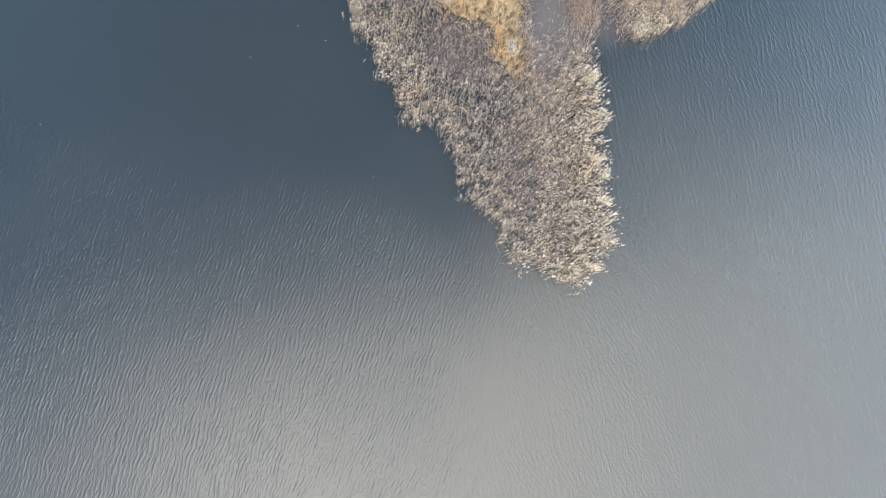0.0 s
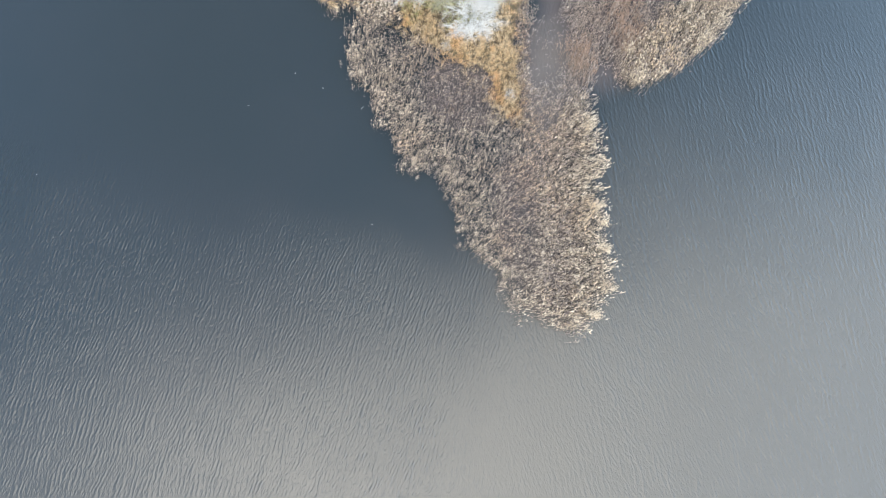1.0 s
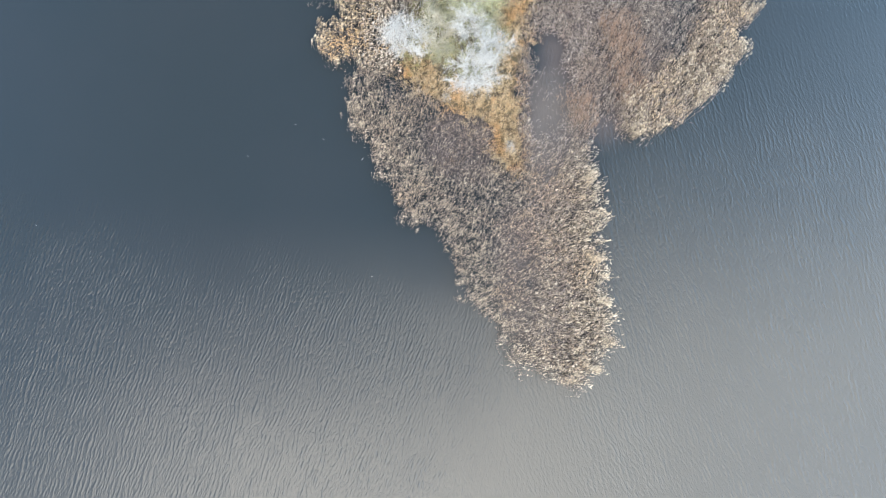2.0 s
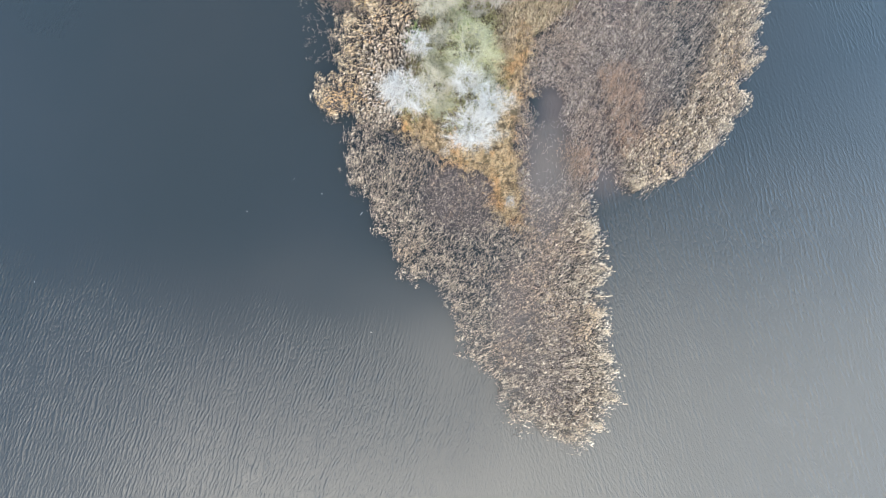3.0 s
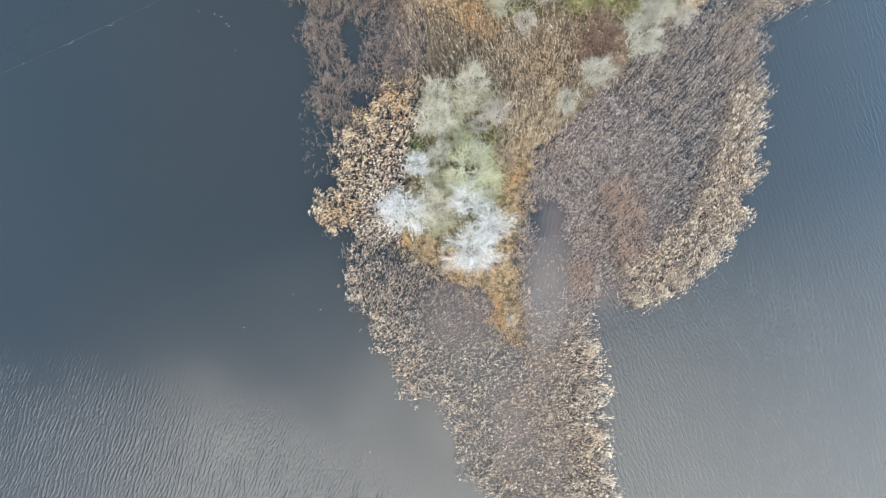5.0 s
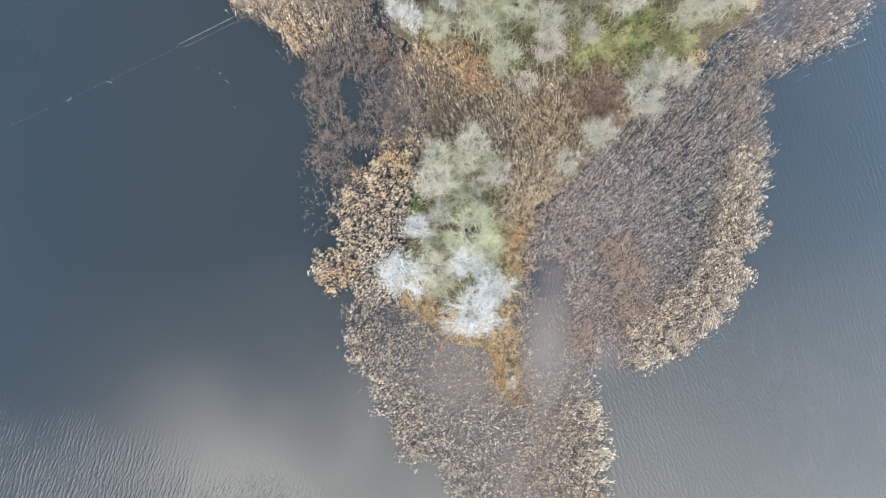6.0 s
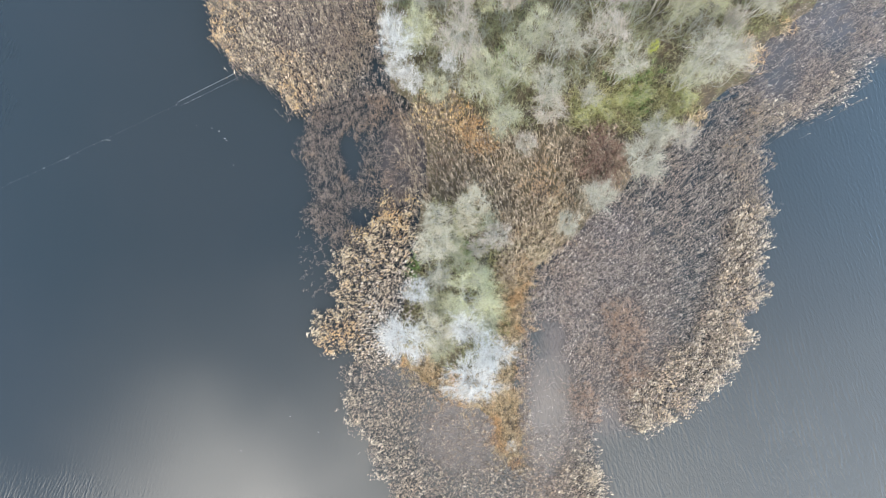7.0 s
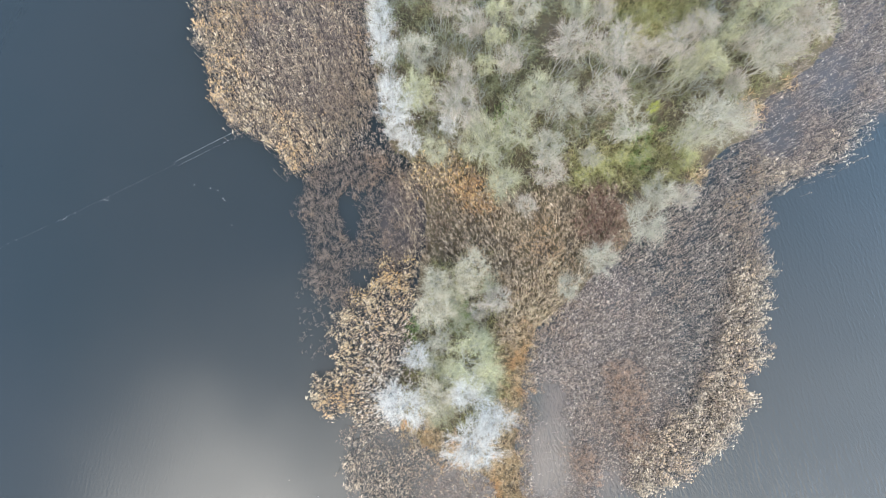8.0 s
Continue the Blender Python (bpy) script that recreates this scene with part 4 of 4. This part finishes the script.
reed_bed("golden reed tufts jutting into the calm water", tufts([(-25.6, 75), (-25.3, 70.5), (-24.2, 66.7), (-23.1, 63.7), (-21.5, 60.9), (-19.2, 60.6), (-17.5, 59.5), (-16.0, 57.4), (-13.6, 57.0)], 0.9, (0.3, 0.7), 17),
         REED_YELLOW, (1.2, 1.8), (0.17, 0.30), 0.044, heading=120, spread=34, leaves=1)
reed_bed("dull brown reeds among the golden stand", clumped(scatter([(-13.0, 66.6), (-9.3, 67.2), (-9.0, 62.6), (-10.6, 60.2), (-12.8, 61.4)], 34, 0.6), 1.3, 0.4), REED_RUSSET, (0.9, 1.5),
         (0.14, 0.26), 0.026, heading=120, spread=40, leaves=3, stalks=BROWN_STALK)
reed_bed("rust-orange reeds bent over below the trees", scatter([(0.0, 57.6), (3.6, 56.6), (4.0, 54.2), (1.2, 54.0)], 26), REED_ORANGE, (0.8, 1.6), (0.2, 0.36), 0.03, heading=150, spread=30,
         leaves=3, stalks=REED_ORANGE)
reed_bed("brown and golden reeds bent over on wet ground", clumped(scatter(middle, 42, 0.35, [(-2.4, 53.4, 2.3, 3.4, 0.35)]), 1.3, 0.5), REED_MID, (0.7, 1.9), (0.18, 0.36), 0.032, heading=120, spread=30, leaves=3,
         stalks=BROWN_STALK)
reed_bed("short dim reeds in the sheltered middle of the spit", clumped(scatter([(-2.4, 30.6), (1.0, 31.0), (4.4, 29.6), (5.6, 26.4), (4.0, 24.6), (0.4, 25.2), (-2.0, 27.4)], 20, 0.8), 1.2, 0.5),
         REED_BROWN, (0.3, 0.8), (0.10, 0.18), 0.020, heading=50, spread=40, leaves=1, stalks=REED_BROWN)
dim = [(-4.8, 57.4), (-1.0, 57.2), (0.4, 54.4), (-0.2, 50.8), (-3.2, 49.0), (-4.6, 51.6)]
reed_bed("sparse purple-brown reeds over dark wet ground", clumped(scatter(dim, 24, 0.5), 1.1, 0.5), REED_BROWN, (0.5, 1.4), (0.13, 0.26), 0.024, heading=110, spread=50, leaves=3, stalks=REED_BROWN)
golden = [(-4.6, 58.8), (-1, 59.8), (3.6, 56.8), (3.0, 54.2), (-0.6, 55.6), (-4.4, 55.8)]
reed_bed("golden-orange reed plumes at the foot of the trees", clumped(scatter(golden, 22, 0.4), 1.3, 0.6), REED_AMBER, (1.2, 2.0), (0.17, 0.30), 0.04, heading=100, spread=35, leaves=1)
tip = [(10.2, 10.0), (10.6, 8.0), (13.7, 6.6), (15.7, 9.7), (16.0, 13), (14.8, 20), (14.2, 28.5), (11.8, 28.5), (9.6, 20), (9.6, 14)]
reed_bed("pale cream reeds on the tip of the spit", clumped(scatter(tip, 20, 0.35), 1.6, 0.4), REED_CREAM, (1.1, 1.7), (0.14, 0.26), 0.036, heading=35, spread=30, leaves=1)
reed_bed("pale yellow reeds flattened by the wind", scatter(pale, 18), REED_PALE, (0.9, 1.8), (0.25, 0.5), 0.028, heading=60, spread=30, leaves=4, stalks=REED_PALE)
reed_bed("dark red-brown patch of dense reed", scatter(red, 34), REED_RED, (1.5, 2.3), (0.3, 0.5), 0.035, heading=40, spread=60, leaves=4, stalks=REED_RED)
reed_bed("rust-brown patch of dead reed in the lake", np.concatenate([scatter([(14.6, 40.8), (16.6, 40.9), (17.6, 38.6), (17.2, 36.9), (15.4, 37.2)], 38, 0.7),
         scatter([(16.0, 36.2), (18.0, 36.2), (18.8, 33.6), (16.2, 33.4)], 36, 0.7), scatter([(11.4, 33.6), (14.0, 34.0), (14.4, 30.4), (12.0, 30.2)], 18)]), REED_RUST, (1.2, 1.8), (0.2, 0.45), 0.026, heading=120, spread=40, leaves=3, stalks=REED_RUST)
reed_bed("grey-brown reeds at the wooded shore", clumped(scatter(north_east, 22, 0.35, [(30.0, 64.6, 2.2, 3.4, 0.35), (34.5, 69.5, 3.0, 3.4, 0.4)]), 2.0, 0.5), REED_EAST, heading=30, spread=50)
tongue = [(25.5, 50.5), (28.6, 50.2), (28.9, 55.5), (28.0, 57.6), (31.0, 59.5), (30.0, 61.5), (26.0, 60.0), (25.0, 55.0)]
reed_bed("tan reeds bent over on the open side of the bay", clumped(scatter(tongue, 20, 0.4), 1.8, 0.4), REED_MID, (1.0, 1.7), (0.18, 0.34), 0.028, heading=75, spread=25, leaves=2)
reed_bed("dull dead reeds in the shade of the trees", clumped(scatter(shade, 22, 0.3), 1.2, 0.5), REED_EAST, (0.8, 1.6), (0.15, 0.3), 0.028, heading=0, spread=90, leaves=3)
north_rim = [(28.2, 58.2), (32.4, 59.4), (34.6, 61.1), (37.2, 62.8), (37.6, 65.2), (35.2, 63.8), (32.0, 61.2), (28.8, 59.8)]
reed_bed("pale reed plumes fringing the wooded shore", clumped(scatter(north_rim, 22, 0.55), 1.4, 0.7), REED_CREAM, (1.1, 1.7), (0.15, 0.26), 0.05, heading=30, spread=50)
strands = [(-14.2, 47.6), (-12.4, 47.0), (-11.0, 44.2), (-10.4, 40.6), (-12.6, 39.6), (-13.4, 43)]
reed_bed("thin brown reed strands in open water", clumped(scatter(strands, 9, 0.4), 1.2, 0.7), REED_BROWN, (0.2, 0.8), (0.2, 0.4), 0.009, heading=60, spread=90, leaves=3,
         leaf_len=(0.2, 0.45), leaf_width=0.02)
verge = [(6.8, 25.0), (9.4, 23.6), (9.0, 27.6), (7.7, 31.0), (7.9, 36.0), (8.3, 41.0), (9.6, 44.4), (12.2, 47.4), (10.6, 47.6), (7.6, 43.6), (6.6, 38.0), (6.4, 31.0)]
reed_bed("sparse rust-orange reeds in the shallows beside the sedge", clumped(scatter(verge, 24, 0.45), 1.3, 0.5), REED_RUST, (0.3, 0.9), (0.1, 0.22), 0.016, heading=60, spread=60,
         leaves=2, leaf_width=0.014, stalks=REED_RUST, wisps=2)
reed_bed("cream reed tufts jutting from the spit into open water", tufts([(13.2, 6.9), (15.4, 8.4), (16.1, 11.6), (15.6, 14.4), (14.9, 17.9), (14.5, 19.9), (14.7, 22.9), (14.0, 26.4)], 0.8),
         REED_CREAM, (1.2, 1.8), (0.17, 0.30), 0.042, heading=25, spread=30, leaves=1)
reed_bed("small reed tufts at the sheltered edge of the spit", tufts([(-9.0, 32.5), (-8.3, 29.5), (-6.2, 27.0), (-5.0, 24.8), (-3.6, 23.0), (-2.0, 20.4), (0.6, 20.3), (2.2, 17.2), (3.6, 14.2), (6.3, 11.4), (8.2, 8.4), (12.4, 7.6)], 1.1, (0.25, 0.6), 15),
         REED_SPIT, (1.1, 1.7), (0.15, 0.27), 0.036, heading=45, spread=32, leaves=1)
reed_bed("cream reed tufts at the outer edge of the lobe", tufts([(16.4, 31.0), (17.8, 29.9), (19.3, 30.6), (22.1, 32.0), (23.3, 33.7), (25.3, 34.8), (26.5, 37.5), (27.2, 39.1), (26.8, 40.7), (27.8, 42.4), (27.9, 44.8), (28.5, 46.9), (27.9, 49.0), (28.8, 51.0)], 0.9, (0.3, 0.7), 18),
         REED_CREAM, (1.2, 1.8), (0.13, 0.23), 0.044, heading=70, spread=32, leaves=1, stalks=BROWN_STALK)
reed_bed("golden reed tufts at the edge of the calm water", tufts([(-8.9, 35.3), (-10.5, 35.2), (-12.0, 37.2), (-11.0, 38.7), (-9.8, 39.9), (-10.3, 42.2), (-9.8, 44.4), (-8.2, 45.6), (-6.6, 46.8)], 0.8, (0.3, 0.6), 16),
         REED_YELLOW, (1.1, 1.7), (0.17, 0.30), 0.044, heading=25, spread=35, leaves=1)
amber = np.concatenate([rng.normal(p, (0.55, 0.4), (46, 2)) for p in ((-8.6, 45.7), (-7.2, 46.5), (-6.2, 47.4), (-5.0, 47.6), (-4.6, 46.4), (-6.4, 49.0), (-4.2, 49.2))])
reed_bed("amber-yellow reed clumps beside the dark pool", amber, REED_AMBER, (0.9, 1.6), (0.17, 0.30), 0.042, heading=60, spread=60, leaves=2)
haze = [(7.4, 29.5), (7.4, 41.5), (8.2, 43.6), (12.0, 47.5), (16.0, 51.0), (18.0, 46.0), (15.6, 39.0), (14.0, 31.0), (12.0, 27.5)]
litter("pale pinkish reed stubble standing in shallow water", clumped(scatter(haze, 60, 0.9, [(9.4, 37.6, 1.7, 1.8, 0.0), (9.8, 33.2, 2.1, 3.8, 0.05)]), 1.6, 0.5), LITTER_PALE)
carpet = [(9.8, 10.0), (13.0, 7.6), (15.0, 8.6), (15.6, 12.4), (14.4, 18.6), (14.2, 27.6), (9.4, 28.6), (9.0, 22), (10.4, 15)]
litter("tan fallen reed leaves matted between the outer reed stems", np.concatenate([clumped(scatter(carpet, 80, 0.5, [OPEN_WATER]), 1.6, 0.5), clumped(scatter(east_rim, 60, 0.4), 1.6, 0.5)]), LITTER_PALE)
litter("matted brown reed leaves in the shallows", clumped(scatter(brown, 12, 0.3, [(-10.3, 54.0, 1.0, 1.4, 0.0), (-9.6, 52.2, 0.9, 1.5, 0.0), (-8.4, 47.4, 1.5, 1.1, 0.0)]), 1.5, 0.3), LITTER)
litter("brown broken reed stalks floating between the stems", np.concatenate([scatter(p, d, 0.3, POOL + [(30.0, 64.6, 2.2, 3.4, 0.3), (34.5, 69.5, 3.0, 3.4, 0.3)]) for p, d in
       ((spit, 40), (east_lobe, 36), (north_east, 44), (cream, 45), (gold, 50))]), LITTER)
grass("sedge", "orange-brown sedge below the wooded shore", "sedge", shore, SEDGE, (0.4, 1.0), 6, (0.2, 0.6), 0.024)

# ---- the float line and small floating things ----


def float_shape():
    bm = bmesh.new()
    bmesh.ops.create_uvsphere(bm, u_segments=10, v_segments=7, radius=0.030)
    bmesh.ops.scale(bm, vec=(1.35, 1, 0.85), verts=bm.verts)
    data = bpy.data.meshes.new("float")
    bm.to_mesh(data), bm.free()
    data.materials.append(FOAM)
    return data


def rope_shape(name, a, b, sag, radius, mat, steps=40):
    s = np.linspace(0, 1, steps)[:, None]
    line = np.array(a) * (1 - s) + np.array(b) * s
    line[:, 1] += sag * np.sin(s[:, 0] * np.pi)
    return mesh_of(name, *tubes(line[None], np.full((1, steps), radius), 6), mat)


def build_floats():
    line = tagged(new("float_line"), "thin net rope with small white floats on calm water", "float line")
    a, b = np.array([-46.0, 46.1, 0.01]), np.array([-26.9, 57.15, 0.01])
    part("rope", rope_shape("rope", a, b, -0.1, 0.0015, NET), line)
    shape = float_shape()
    count = 27
    for i in range(count):
        s = i / (count - 1)
        ob = part("float", shape, line)
        p = a * (1 - s) + b * s
        ob.location = (p[0], p[1] - 0.1 * math.sin(s * math.pi) + rng.uniform(-0.04, 0.04), 0.02)
        ob.rotation_euler = (0, 0, rng.uniform(0, 3))
        ob.scale = (rng.uniform(0.45, 1.0),) * 3
    cable = tagged(new("mooring_rope"), "taut pale mooring rope from the reeds", "rope")
    part("strand", rope_shape("strand", (-26.8, 57.45, 0.03), (-19.6, 61.75, 0.25), 0.02, 0.010, ROPE), cable)
    net = tagged(new("net_rope"), "half-sunk net rope with broken white floats", "rope")
    part("strand", rope_shape("strand", (-26.5, 57.1, 0.01), (-20.0, 61.1, 0.05), -0.05, 0.003, ROPE), net)
    for i in range(18):
        s = rng.random()
        ob = part("float", shape, net)
        ob.location = (-26.5 + 6.5 * s, 57.1 + 4.0 * s - 0.05 * math.sin(s * math.pi), 0.02)
        ob.scale = (rng.uniform(0.6, 2.0), 0.5, 0.5)
        ob.rotation_euler = (0, 0, radians(32))


build_floats()


def floating_bit(x, y, size):
    line = np.array([[-0.5, 0, 0.01], [-0.15, 0.05, 0.025], [0.2, 0.06, 0.02], [0.5, -0.03, 0.01]])[None] * np.array([size, size, 1])
    ob = new("floating_straw", mesh_of("floating_straw", *tubes(line, np.array([[0.2, 1.0, 0.8, 0.2]]) * 0.02, 5), FOAM))
    ob.location, ob.rotation_euler = (x, y, 0.012), (0, 0, rng.uniform(0, 6.28))
    tagged(ob, "pale bit of broken straw floating on calm water", "straw", "straws on the water")


for x, y, size in ((-24.8, 55.3, 0.15), (-23.3, 55.1, 0.15), (-22.0, 54.2, 0.22), (-21.8, 54.0, 0.18), (-20.9, 51.7, 0.13), (-33.0, 53.3, 0.55), (-22.6, 54.9, 0.2),
                   (-17.6, 25.7, 0.18), (-13.5, 29.0, 0.15), (-10.8, 27.8, 0.2), (-5.3, 15.4, 0.15), (-36.4, 17.9, 0.15), (-7.0, 26.2, 0.4), (-36.6, 51.3, 0.4)):
    floating_bit(x, y, size)
